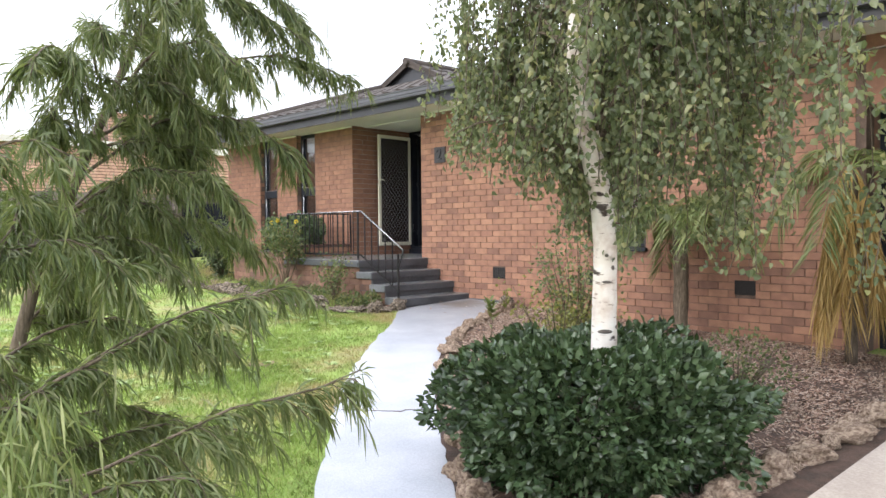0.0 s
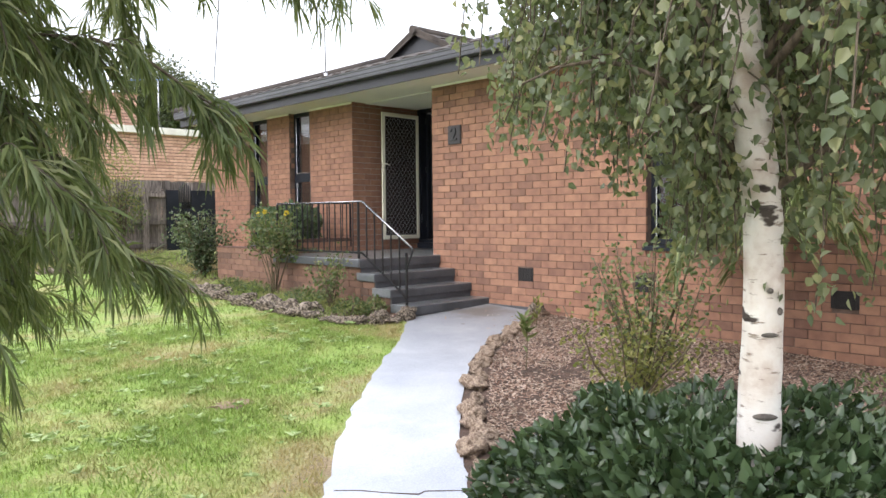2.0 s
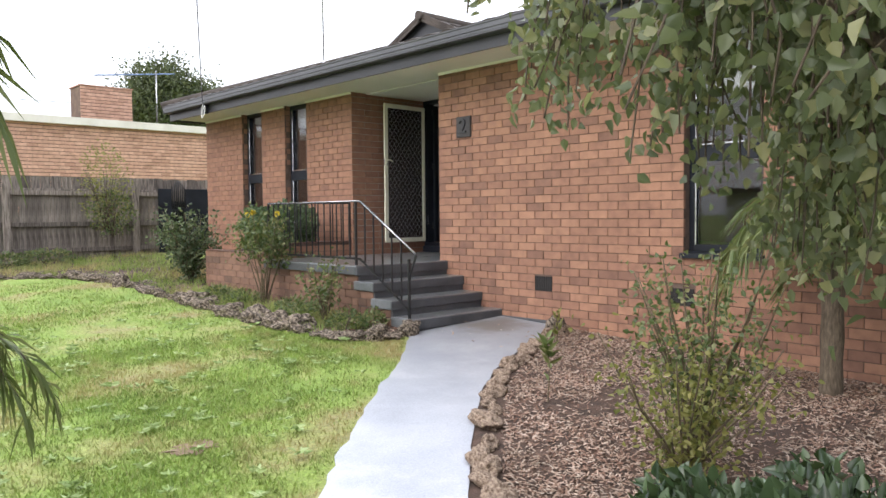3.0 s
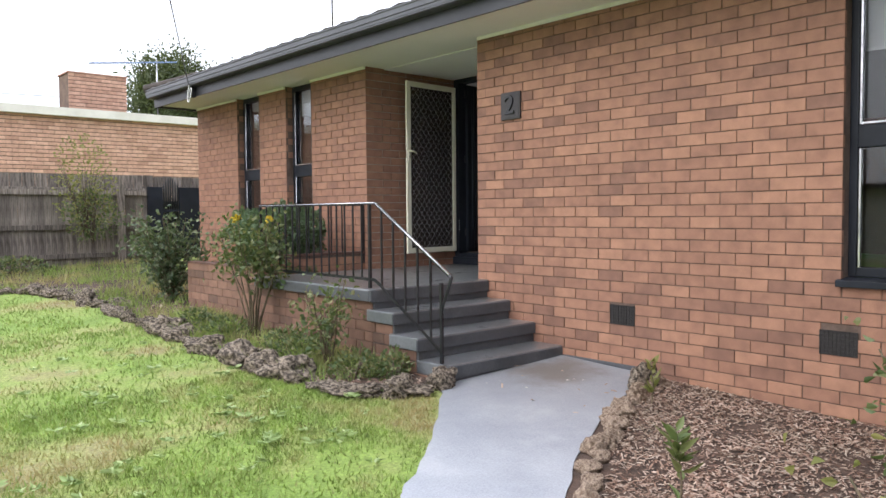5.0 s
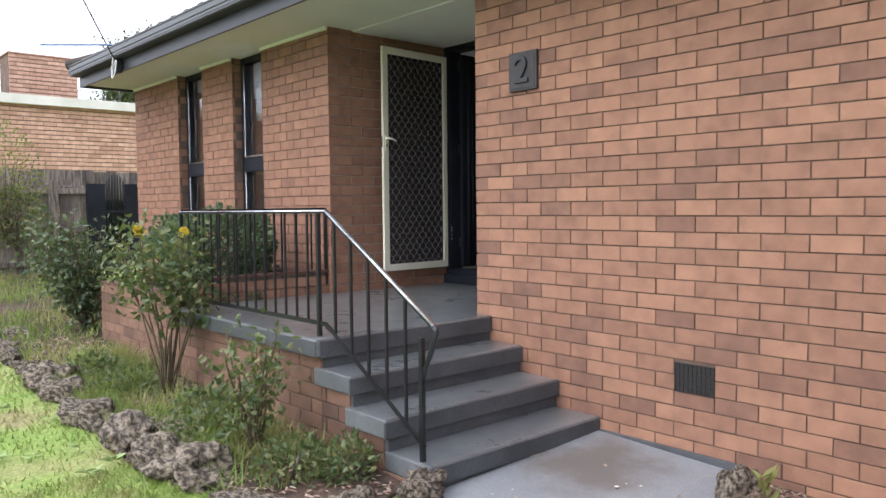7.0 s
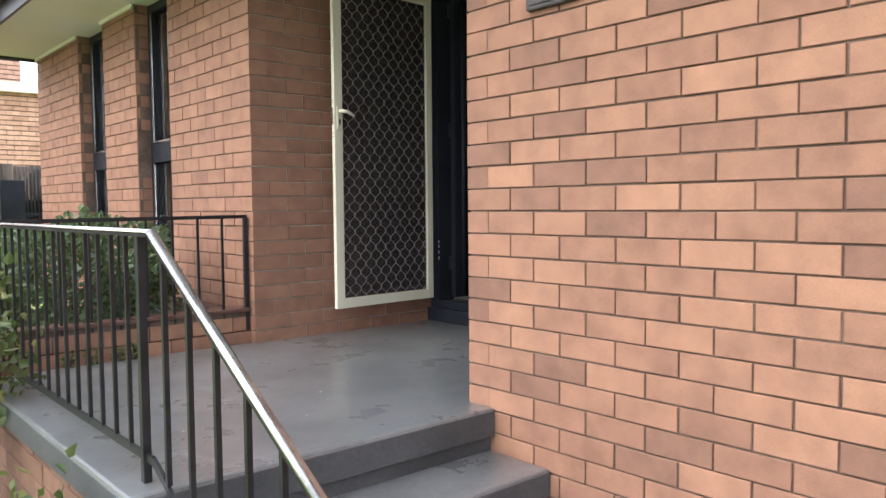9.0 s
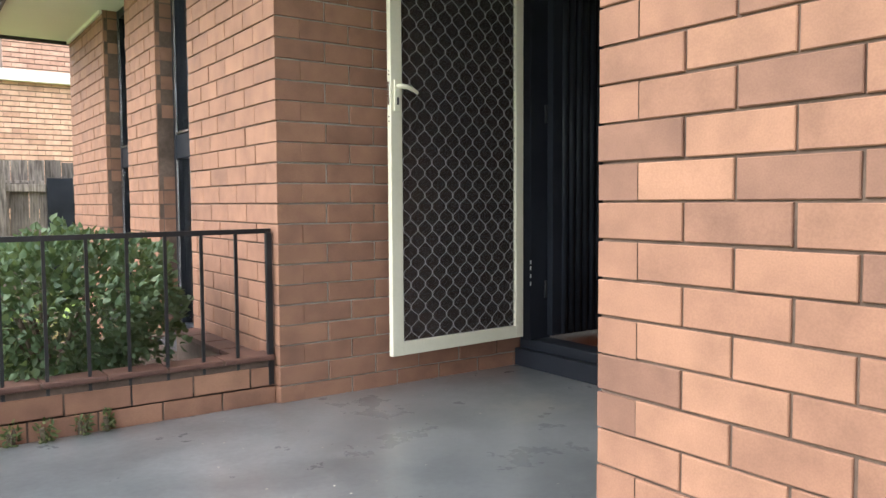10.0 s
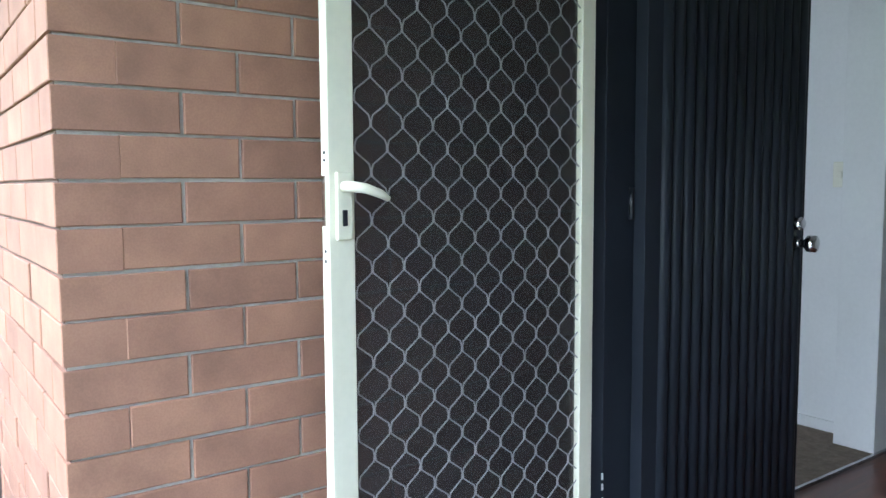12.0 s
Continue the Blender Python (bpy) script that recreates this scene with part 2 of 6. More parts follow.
def weathered():
    m, n, l, b = PALING, PALING.node_tree.nodes, PALING.node_tree.links, PALING.node_tree.nodes["Principled BSDF"]
    was = b.inputs["Base Color"].links[0].from_socket
    info = n.new("ShaderNodeObjectInfo")
    r = ramp(n, [(0.0, (0.6, 0.58, 0.56)), (0.5, (1.0, 0.98, 0.96)), (1.0, (1.3, 1.27, 1.22))])
    l.new(info.outputs["Random"], r.inputs[0])
    l.new(mixed(n, l, was, r.outputs[0], 1.0, "MULTIPLY"), b.inputs["Base Color"])


weathered()
SOIL = simple("brown_soil", (0.05, 0.033, 0.025), (0.115, 0.07, 0.052), 9, 0.95, 0.9, fine=80, distance=0.02)
BARK = simple("brown_bark", (0.06, 0.045, 0.03), (0.16, 0.125, 0.09), 20, 0.9, 0.7, stretch=(3, 3, 0.6))
STEMGREEN = simple("rose_stem", (0.07, 0.06, 0.03), (0.15, 0.11, 0.07), 15, 0.8, 0.4)
BROWNTILE = simple("brown_coping_tile", (0.07, 0.035, 0.028), (0.14, 0.07, 0.055), 6, 0.5, 0.2)
PLAQUE = simple("dark_plaque", (0.022, 0.02, 0.022), (0.04, 0.036, 0.038), 8, 0.5, 0.3, grain=0.97)
CREAMTRIM = simple("cream_trim", (0.6, 0.57, 0.5), (0.72, 0.69, 0.62), 2.0, 0.6, 0.1, grain=0.97)
GLEAF = leaf_mat("hedge_leaf", [(0.021, 0.043, 0.019), (0.037, 0.069, 0.031), (0.064, 0.106, 0.051), (0.106, 0.160, 0.085)], 0.27, 0.1, 0.6)
BIRCHLEAF = leaf_mat("birch_leaf", [(0.069, 0.091, 0.050), (0.096, 0.124, 0.069), (0.135, 0.166, 0.093), (0.199, 0.221, 0.139), (0.290, 0.285, 0.139)], 0.42, 0.36)
YELLOWLEAF = leaf_mat("yellow_green_leaf", [(0.13, 0.15, 0.04), (0.2, 0.2, 0.06), (0.27, 0.25, 0.09)], 0.5, 0.3)
WATTLELEAF = leaf_mat("wattle_leaf", [(0.058, 0.086, 0.031), (0.089, 0.121, 0.045), (0.123, 0.155, 0.062), (0.199, 0.213, 0.096)], 0.4, 0.36)
ROSELEAF = leaf_mat("rose_leaf", [(0.037, 0.066, 0.024), (0.075, 0.116, 0.045), (0.132, 0.165, 0.075), (0.231, 0.215, 0.099)], 0.42, 0.28)
SHRUBLEAF = leaf_mat("planter_leaf", [(0.04, 0.08, 0.04), (0.075, 0.125, 0.065), (0.12, 0.17, 0.1)], 0.55, 0.2)
PALMLEAF = leaf_mat("palm_leaf", [(0.08, 0.12, 0.04), (0.14, 0.18, 0.06), (0.22, 0.24, 0.1)], 0.45, 0.2)
DRYPALM = leaf_mat("dry_palm_leaf", [(0.22, 0.13, 0.04), (0.34, 0.22, 0.07), (0.45, 0.32, 0.14)], 0.7, 0.2)
GRASS = leaf_mat("grass_blade", [(0.128, 0.204, 0.042), (0.189, 0.286, 0.060), (0.241, 0.331, 0.090), (0.347, 0.354, 0.158)], 0.6, 0.3, 0.4, (0.38, 0.29, 0.15), (5.5, 0.5, 1.25))
ROSETTE = leaf_mat("lawn_weed_leaf", [(0.2, 0.3, 0.1), (0.3, 0.4, 0.16), (0.38, 0.46, 0.24)], 0.5, 0.2)
DARKROSE = leaf_mat("dark_rose_leaf", [(0.03, 0.055, 0.027), (0.055, 0.09, 0.045), (0.095, 0.135, 0.07), (0.2, 0.22, 0.13)], 0.38, 0.2)
TUFT = leaf_mat("coarse_grass", [(0.12, 0.2, 0.045), (0.18, 0.29, 0.06), (0.25, 0.36, 0.09)], 0.55, 0.25, 0.4, None, (3.0, 0.7, 1.15))
FARLEAF = leaf_mat("far_leaf", [(0.035, 0.05, 0.025), (0.06, 0.08, 0.035), (0.1, 0.115, 0.05)], 0.6, 0.15)
CHIP = leaf_mat("bark_chip", [(0.132, 0.074, 0.056), (0.270, 0.175, 0.134), (0.373, 0.276, 0.224), (0.456, 0.371, 0.311)], 0.9, 0.0, 0.2)
PETAL = leaf_mat("yellow_petal", [(0.7, 0.5, 0.04), (0.75, 0.6, 0.1)], 0.6, 0.2)


def lawn_mat():
    m, n, l, b = material("lawn_ground")
    r = ramp(n, [(0.3, (0.17, 0.28, 0.05)), (0.47, (0.25, 0.35, 0.075)), (0.57, (0.32, 0.34, 0.12)), (0.68, (0.29, 0.22, 0.13))])
    l.new(tex(n, l, 0.9, 8, 0.62), r.inputs[0])
    f = tex(n, l, 45, 4, 0.7)
    g = ramp(n, [(0.3, (0.5, 0.5, 0.5)), (0.7, (1.2, 1.2, 1.2))])
    l.new(f, g.inputs[0])
    l.new(mixed(n, l, r.outputs[0], g.outputs[0], 1.0, "MULTIPLY"), b.inputs["Base Color"])
    b.inputs["Roughness"].default_value = 0.9
    relief(n, l, b, f, 0.8, 0.02)
    return m


def birch_bark():
    m, n, l, b = material("birch_bark")
    r = ramp(n, [(0.32, (0.5, 0.4, 0.34)), (0.48, (0.7, 0.64, 0.59)), (0.66, (0.78, 0.75, 0.72))])
    l.new(tex(n, l, 6, 5, 0.6), r.inputs[0])
    fl = ramp(n, [(0.6, (1, 1, 1)), (0.66, (0.4, 0.34, 0.3))])
    l.new(tex(n, l, 9, 4, 0.6, (1.2, 1.2, 5.5)), fl.inputs[0])
    bl = ramp(n, [(0.63, (1, 1, 1)), (0.67, (0.08, 0.065, 0.06))])
    l.new(tex(n, l, 7, 3, 0.5, (1, 1, 1.8)), bl.inputs[0])
    c = mixed(n, l, r.outputs[0], fl.outputs[0], 1.0, "MULTIPLY")
    l.new(mixed(n, l, c, bl.outputs[0], 1.0, "MULTIPLY"), b.inputs["Base Color"])
    b.inputs["Roughness"].default_value = 0.75
    relief(n, l, b, tex(n, l, 25, 4, 0.7, (1, 1, 4)), 0.4, 0.006)
    return m


def glass_mat(name, tint, roughness, wave=0.0, clear=1.0):
    m, n, l, b = material(name)
    b.inputs["Base Color"].default_value = (*tint, 1)
    b.inputs["Roughness"].default_value = roughness
    b.inputs["Transmission Weight"].default_value = clear
    b.inputs["IOR"].default_value = 1.45
    if wave:
        relief(n, l, b, tex(n, l, 35, 2, 0.5, (1, 1, 1.6)), wave, 0.01)
    return m


LAWN, BIRCHBARK = lawn_mat(), birch_bark()
DARKGLASS = glass_mat("window_glass", (0.75, 0.78, 0.8), 0.02)
FROSTGLASS = glass_mat("rippled_glass", (0.78, 0.84, 0.84), 0.12, 0.7, 0.78)


def stained_path():
    m = PATHGREY
    n, l, b = m.node_tree.nodes, m.node_tree.links, m.node_tree.nodes["Principled BSDF"]
    was = b.inputs["Base Color"].links[0].from_socket
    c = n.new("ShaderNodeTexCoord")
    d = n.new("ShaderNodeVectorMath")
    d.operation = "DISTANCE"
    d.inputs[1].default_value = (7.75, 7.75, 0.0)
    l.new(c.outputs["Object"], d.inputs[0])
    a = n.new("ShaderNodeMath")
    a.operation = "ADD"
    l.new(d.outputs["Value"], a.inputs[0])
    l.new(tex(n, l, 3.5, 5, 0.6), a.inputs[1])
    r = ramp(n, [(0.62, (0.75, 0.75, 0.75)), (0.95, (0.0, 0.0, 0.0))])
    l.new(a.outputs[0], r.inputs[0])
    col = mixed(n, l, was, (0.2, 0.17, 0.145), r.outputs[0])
    e = ramp(n, [(0.58, (0, 0, 0)), (0.7, (0.5, 0.5, 0.5))])
    l.new(tex(n, l, 0.8, 6, 0.65), e.inputs[0])
    l.new(mixed(n, l, col, (0.55, 0.56, 0.58), e.outputs[0]), b.inputs["Base Color"])
    # Whole path colour multiplied darker over the last metres before the steps.
    near_steps = ramp(n, [(0.2, (0.6, 0.59, 0.57)), (0.85, (1.0, 1.0, 1.0))])
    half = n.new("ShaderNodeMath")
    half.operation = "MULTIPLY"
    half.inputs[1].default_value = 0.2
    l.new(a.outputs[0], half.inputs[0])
    l.new(half.outputs[0], near_steps.inputs[0])
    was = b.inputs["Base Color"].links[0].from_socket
    l.new(mixed(n, l, was, near_steps.outputs[0], 1.0, "MULTIPLY"), b.inputs["Base Color"])


stained_path()


def stained_porch():
    """A scuffed pale smear before the door sill."""
    n, l, b = PORCHGREY.node_tree.nodes, PORCHGREY.node_tree.links, PORCHGREY.node_tree.nodes["Principled BSDF"]
    was = b.inputs["Base Color"].links[0].from_socket
    c = n.new("ShaderNodeTexCoord")
    d = n.new("ShaderNodeVectorMath")
    d.operation = "DISTANCE"
    d.inputs[1].default_value = (9.05, 10.2, 0.6)
    l.new(c.outputs["Object"], d.inputs[0])
    a = n.new("ShaderNodeMath")
    a.operation = "ADD"
    l.new(d.outputs["Value"], a.inputs[0])
    l.new(tex(n, l, 9, 5, 0.7), a.inputs[1])
    r = ramp(n, [(0.52, (0.75, 0.75, 0.75)), (0.74, (0.0, 0.0, 0.0))])
    l.new(a.outputs[0], r.inputs[0])
    col = mixed(n, l, was, (0.24, 0.24, 0.225), r.outputs[0])
    w = ramp(n, [(0.4, (0.72, 0.72, 0.72)), (0.62, (1.1, 1.1, 1.1))])
    l.new(tex(n, l, 1.1, 6, 0.7), w.inputs[0])
    l.new(mixed(n, l, col, w.outputs[0], 1.0, "MULTIPLY"), b.inputs["Base Color"])
    g = ramp(n, [(0.35, (0.24, 0.24, 0.24)), (0.65, (0.46, 0.46, 0.46))])
    l.new(tex(n, l, 3.0, 6, 0.7), g.inputs[0])
    l.new(g.outputs[0], b.inputs["Roughness"])
    b.inputs["Coat Weight"].default_value, b.inputs["Coat Roughness"].default_value, b.inputs["Coat IOR"].default_value = 0.9, 0.3, 1.65


stained_porch()

# ---- ground, path, beds ----
WALL_X, SOFFIT_Z, PORCH_Z = 8.20, 2.88, 0.60
xs = sorted({-900, -300, -120, -60, -30, *range(-16, 30), 40, 60, 120, 300, 900})
gv = [(x, y, ground_z(x, y)) for y in xs for x in xs]
k = len(xs)
gf = [(j * k + i, j * k + i + 1, (j + 1) * k + i + 1, (j + 1) * k + i) for j in range(k - 1) for i in range(k - 1)]
struct("ground", mesh_of("ground", gv, gf), LAWN, "patchy green lawn on gently sloping ground", "lawn")

PATH_LEFT = [(0.55, 1.35), (1.3, 2.25), (2.36, 3.52), (3.67, 5.10), (4.07, 5.52), (4.91, 6.31), (5.41, 6.76), (6.06, 7.28), (6.5, 7.72), (6.88, 8.15), (6.9, 8.35)]
PATH_RIGHT = [(1.55, 1.35), (2.1, 2.0), (2.9, 2.97), (3.6, 3.83), (4.32, 4.66), (4.63, 4.98), (5.3, 5.62), (5.95, 6.18), (6.5, 6.52), (7.37, 6.93), (8.195, 7.19)]


def edge_jitter(points, amount, seed):
    rnd = random.Random(seed)
    out = []
    for (ax, ay), (bx, by) in zip(points, points[1:]):
        n = max(1, int(math.hypot(bx - ax, by - ay) / 0.12))
        for i in range(n):
            q = i / n
            out.append((ax + (bx - ax) * q + rnd.uniform(-amount, amount), ay + (by - ay) * q + rnd.uniform(-amount, amount)))
    return out + [points[-1]]


outline = edge_jitter(PATH_LEFT, 0.02, 3) + [(8.195, 8.35)] + edge_jitter(PATH_RIGHT, 0.012, 4)[::-1]
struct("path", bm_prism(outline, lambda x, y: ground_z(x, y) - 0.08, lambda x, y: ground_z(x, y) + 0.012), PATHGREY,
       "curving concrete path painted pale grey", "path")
struct("driveway", bm_prism([(-6, -6), (12, -6), (12, 1.62), (1.6, 1.62), (0.5, 1.3), (-6, 1.3)], lambda x, y: ground_z(x, y) - 0.1, lambda x, y: ground_z(x, y) + 0.006), CONCRETE,
       "bare worn concrete driveway", "driveway")
MULCH_POLY = [(1.7, 1.60)] + [(x - 0.03, y + 0.03) for x, y in PATH_RIGHT[1:-1]] + [(8.19, 7.2), (8.19, 1.60)]
struct("mulch_bed", bm_prism(MULCH_POLY, lambda x, y: ground_z(x, y) - 0.1, lambda x, y: ground_z(x, y) + 0.004), SOIL, "garden bed of brown bark mulch", "garden bed")
BED_EDGE = [(6.86, 8.22), (6.5, 8.12), (6.25, 8.35), (6.12, 8.95), (6.08, 9.6), (6.06, 10.4), (6.06, 11.2), (6.07, 12.2), (6.1, 13.2), (6.05, 14.2), (5.8, 15.2), (5.2, 15.8), (4.2, 16.2), (2.8, 16.4), (0.5, 16.5)]
struct("garden_soil", bm_prism(BED_EDGE + [(0.5, 17.9), (8.19, 17.9), (8.19, 11), (6.9, 11), (6.9, 8.2)], lambda x, y: ground_z(x, y) - 0.1, lambda x, y: ground_z(x, y) + 0.018), SOIL,
       "brown soil of a garden bed", "garden bed")


# ---- brick walls ----
def brick_mesh(name, length, height=0.0795, depth=0.03, c=0.0022):
    """A brick face up to depth, chamfered; outward is +y local -> face at y=0, runs along +x, z up."""
    L, H = length, height
    v = [(c, 0, c), (L - c, 0, c), (L - c, 0, H - c), (c, 0, H - c),
         (0, -c, 0), (L, -c, 0), (L, -c, H), (0, -c, H),
         (0, -depth, 0), (L, -depth, 0), (L, -depth, H), (0, -depth, H)]
    f = [(1, 0, 3, 2), (0, 1, 5, 4), (1, 2, 6, 5), (2, 3, 7, 6), (3, 0, 4, 7), (4, 5, 9, 8), (5, 6, 10, 9), (6, 7, 11, 10), (7, 4, 8, 11)]
    return v, f


COURSE, STRETCH, JOINT0 = 0.086, 0.2372, 0.068
LEAD = (0.1095, 0.2305)
BRICKS = {}


def brick_of(length, mat, depth=0.03):
    key = (round(length, 3), mat.name, depth)
    if key not in BRICKS:
        me = mesh_of("brick", *brick_mesh("brick", key[0], depth=depth))
        me.materials.append(mat)
        BRICKS[key] = me
    return BRICKS[key]


def lay_bricks(wall, origin, turn, length, z0, z1, holes, near, mat=BRICK, start_half=0, joint0=JOINT0, seed=1, corner="", tall=0.0795):
    """Running bond along a face. Local u from origin along turn's x axis. holes: (u0, u1, z0, z1). near: (u0, u1) of single bricks."""
    rnd = random.Random(seed)
    base = Matrix.Translation(origin) @ Matrix.Rotation(radians(turn), 4, "Z")
    fv, ff, count = [], [], 0
    first = math.floor((z0 - joint0) / COURSE)
    last = math.ceil((z1 - joint0) / COURSE)
    for c in range(first, last):
        zb = joint0 + c * COURSE + 0.00325
        lo, hi = max(zb, z0), min(zb + tall, z1)
        if hi - lo < 0.03:
            continue
        joints = [0.0]
        u = LEAD[0] if (c + start_half) % 2 else LEAD[1]
        while u < length - 0.05:
            joints.append(u)
            u += STRETCH
        joints.append(length)
        if corner == "end":
            joints = [length - q for q in joints[::-1]]
        spans = []
        for a, b in zip(joints, joints[1:]):
            bits = [(a, b)]
            for h0, h1, hz0, hz1 in holes:
                if zb + 0.04 < hz0 or zb + 0.04 > hz1:
                    continue
                nxt = []
                for p, q in bits:
                    if q <= h0 or p >= h1:
                        nxt.append((p, q))
                    else:
                        if p < h0:
                            nxt.append((p, h0))
                        if q > h1:
                            nxt.append((h1, q))
                bits = nxt
            spans += bits
        for a, b in spans:
            ga = 0.0 if a == 0 or any(abs(a - h[1]) < 1e-6 for h in holes) else 0.0034
            gb = 0.0 if b == length or any(abs(b - h[0]) < 1e-6 for h in holes) else 0.0034
            L = b - a - ga - gb
            if L < 0.03:
                continue
            depth = 0.03
            if (corner == "start" and a == 0) or (corner == "end" and b == length):
                if L < 0.15:
                    continue
                depth = 0.1128
            m = base @ Matrix.Translation((a + ga + rnd.uniform(-0.001, 0.001), rnd.uniform(-0.0015, 0.0015), zb + rnd.uniform(-0.001, 0.001))) @ Matrix.Rotation(rnd.uniform(-0.004, 0.004), 4, "Z")
            if near and near[0] <= (a + b) / 2 <= near[1] and near[2] <= zb <= near[3] and count < 300:
                ob = new("brick", brick_of(L, mat, depth))
                ob.parent = wall
                ob.matrix_basis = m
                count += 1
            else:
                v, f = brick_mesh("x", L, tall, depth)
                o = len(fv)
                fv += [m @ Vector(p) for p in v]
                ff += [tuple(o + i for i in q) for q in f]
    if fv:
        ob = link("bricks", mesh_of("bricks", fv, ff), mat, wall)
        tagged(ob, kind="stuff")


def wall_boxes(boxes):
    bm = bmesh.new()
    for lo, hi in boxes:
        bm_box(lo, hi, 0, bm)
    return bm


R = 0.008
WIN_FAR = [(12.05, 12.675), (13.385, 14.04)]
WIN_NEAR = (5.05, 5.79)
# front wall beside the porch, with one tall window
wall_1 = struct("wall_1", wall_boxes([
    ((WALL_X + R, WIN_NEAR[1], -0.9), (WALL_X + 0.24, 9.10 - R, SOFFIT_Z + 0.05)),
    ((WALL_X + R, 2.6, -0.9), (WALL_X + 0.24, WIN_NEAR[0], SOFFIT_Z + 0.05)),
    ((WALL_X + R, WIN_NEAR[0], -0.9), (WALL_X + 0.24, WIN_NEAR[1], 0.78)),
    ((WALL_X + 0.24, 9.0, 0.0), (9.5, 9.10 - R, SOFFIT_Z + 0.05))]), MORTAR, "salmon brick front wall with deep raked joints", "brick wall")
wall_2 = struct("wall_2", wall_boxes([((WALL_X + 0.0095, 10.9065, 0.0), (9.55, 11.05, SOFFIT_Z + 0.05))]), GREYMORTAR, "shaded brick side wall of the porch with grey mortar", "brick wall")
far = [((WALL_X + R, 10.90 + R, -0.6), (WALL_X + 0.25, WIN_FAR[0][0], SOFFIT_Z + 0.05)),
       ((WALL_X + R, WIN_FAR[0][1], -0.6), (WALL_X + 0.25, WIN_FAR[1][0], SOFFIT_Z + 0.05)),
       ((WALL_X + R, WIN_FAR[1][1], -0.6), (WALL_X + 0.25, 15.37 - R, SOFFIT_Z + 0.05))]
far += [((WALL_X + R, a, -0.6), (WALL_X + 0.25, b, 0.62)) for a, b in WIN_FAR]
wall_3 = struct("wall_3", wall_boxes(far), MORTAR, "salmon brick front wall with two narrow tall windows", "brick wall")
struct("wall_4", wall_boxes([((WALL_X + 0.25, 15.13, -0.6), (18, 15.355, SOFFIT_Z + 0.05)), ((18, 2.6, -0.6), (18.2, 15.355, SOFFIT_Z + 0.05)), ((WALL_X + 0.24, 2.6, -0.6), (18, 2.8, SOFFIT_Z + 0.05))]), BRICK, "plain brick side and rear walls of the house", "brick wall")

# ---- porch, steps ----
PX = 6.86
struct("porch_base", wall_boxes([((PX + R, 8.99, -0.5), (WALL_X, 10.94, 0.5)), ((WALL_X, 9.10, -0.3), (9.56, 10.9, 0.5))]), MORTAR, "brick base under the raised porch", "porch")
bm = bm_box((PX - 0.05, 8.955, 0.5), (WALL_X, 10.94, PORCH_Z), 0.012)
bm_box((WALL_X - 0.012, 9.10 - R, 0.5), (9.57, 10.90 + R, PORCH_Z), 0, bm)
struct("porch_floor", bm, PORCHGREY, "slate grey painted concrete porch floor", "porch floor")
steps = thing("porch_steps", "four dark grey painted steps up to the porch", "steps")
steps["kind"] = "structure"
for i, (yf, top) in enumerate([(8.06, 0.085), (8.37, 0.257), (8.675, 0.43)]):
    part("tread", bm_box((PX - 0.02 + (0.03 if i == 0 else 0), yf, top - 0.1), (WALL_X - 0.002, yf + 0.36, top), 0.01), PORCHGREY, steps, "grey painted concrete tread")
    # Risers and nosings take a darker grey than the treads.
    part("riser", bm_box((PX + 0.014, yf + 0.02, top - 0.6), (WALL_X - 0.004, yf + 0.34, top - 0.1), 0), STEPGREY, steps, "painted riser in a darker grey")
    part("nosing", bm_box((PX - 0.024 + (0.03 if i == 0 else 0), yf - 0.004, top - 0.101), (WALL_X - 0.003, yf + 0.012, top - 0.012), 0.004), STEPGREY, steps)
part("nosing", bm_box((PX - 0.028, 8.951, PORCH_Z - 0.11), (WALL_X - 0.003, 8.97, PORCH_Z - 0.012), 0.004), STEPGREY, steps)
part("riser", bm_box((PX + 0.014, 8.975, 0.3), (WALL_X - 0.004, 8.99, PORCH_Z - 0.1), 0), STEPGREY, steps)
part("slab_edge", bm_box((PX - 0.054, 8.96, PORCH_Z - 0.1), (PX - 0.045, 10.94, PORCH_Z - 0.012), 0.003), STEPGREY, steps)

struct("painted_kerb", bm_box((WALL_X - 0.02, 7.2, -0.2), (WALL_X - 0.003, 8.055, 0.012), 0.004), STEPGREY, "dark grey painted strip where path meets wall", "kerb")

# ---- planter ----
planter = thing("planter_box", "brick planter box beside the porch, filled with soil", "planter")
for lo, hi in (((PX + R, 10.95, -0.4), (WALL_X, 11.05, 0.78)), ((PX + R, 11.05, -0.4), (PX + 0.11, 12.6, 0.66)), ((PX + R, 12.6, -0.4), (WALL_X, 12.7, 0.66))):
    part("wall_core", bm_box(lo, hi), MORTAR, planter)
part("bedding", bm_box((PX + 0.006, 10.936, 0.781), (WALL_X - 0.004, 11.054, 0.797)), MORTAR, planter)
for i in range(6):
    part("tile", bm_box((PX + i * 0.2233, 10.93, 0.783), (PX + i * 0.2233 + 0.217, 11.06, 0.805), 0.006), BROWNTILE, planter, "dark brown capping tile")
for i in range(7):
    part("tile", bm_box((PX - 0.005, 11.062 + i * 0.234, 0.662), (PX + 0.115, 11.062 + i * 0.234 + 0.227, 0.685), 0.006), BROWNTILE, planter)
part("ledge", bm_box((WALL_X - 0.115, 11.062, 0.3), (WALL_X - 0.002, 11.98, 0.76)), MORTAR, planter)
for i in range(4):
    part("tile", bm_box((WALL_X - 0.122, 11.064 + i * 0.23, 0.762), (WALL_X - 0.003, 11.064 + i * 0.23 + 0.222, 0.785), 0.005), BROWNTILE, planter)
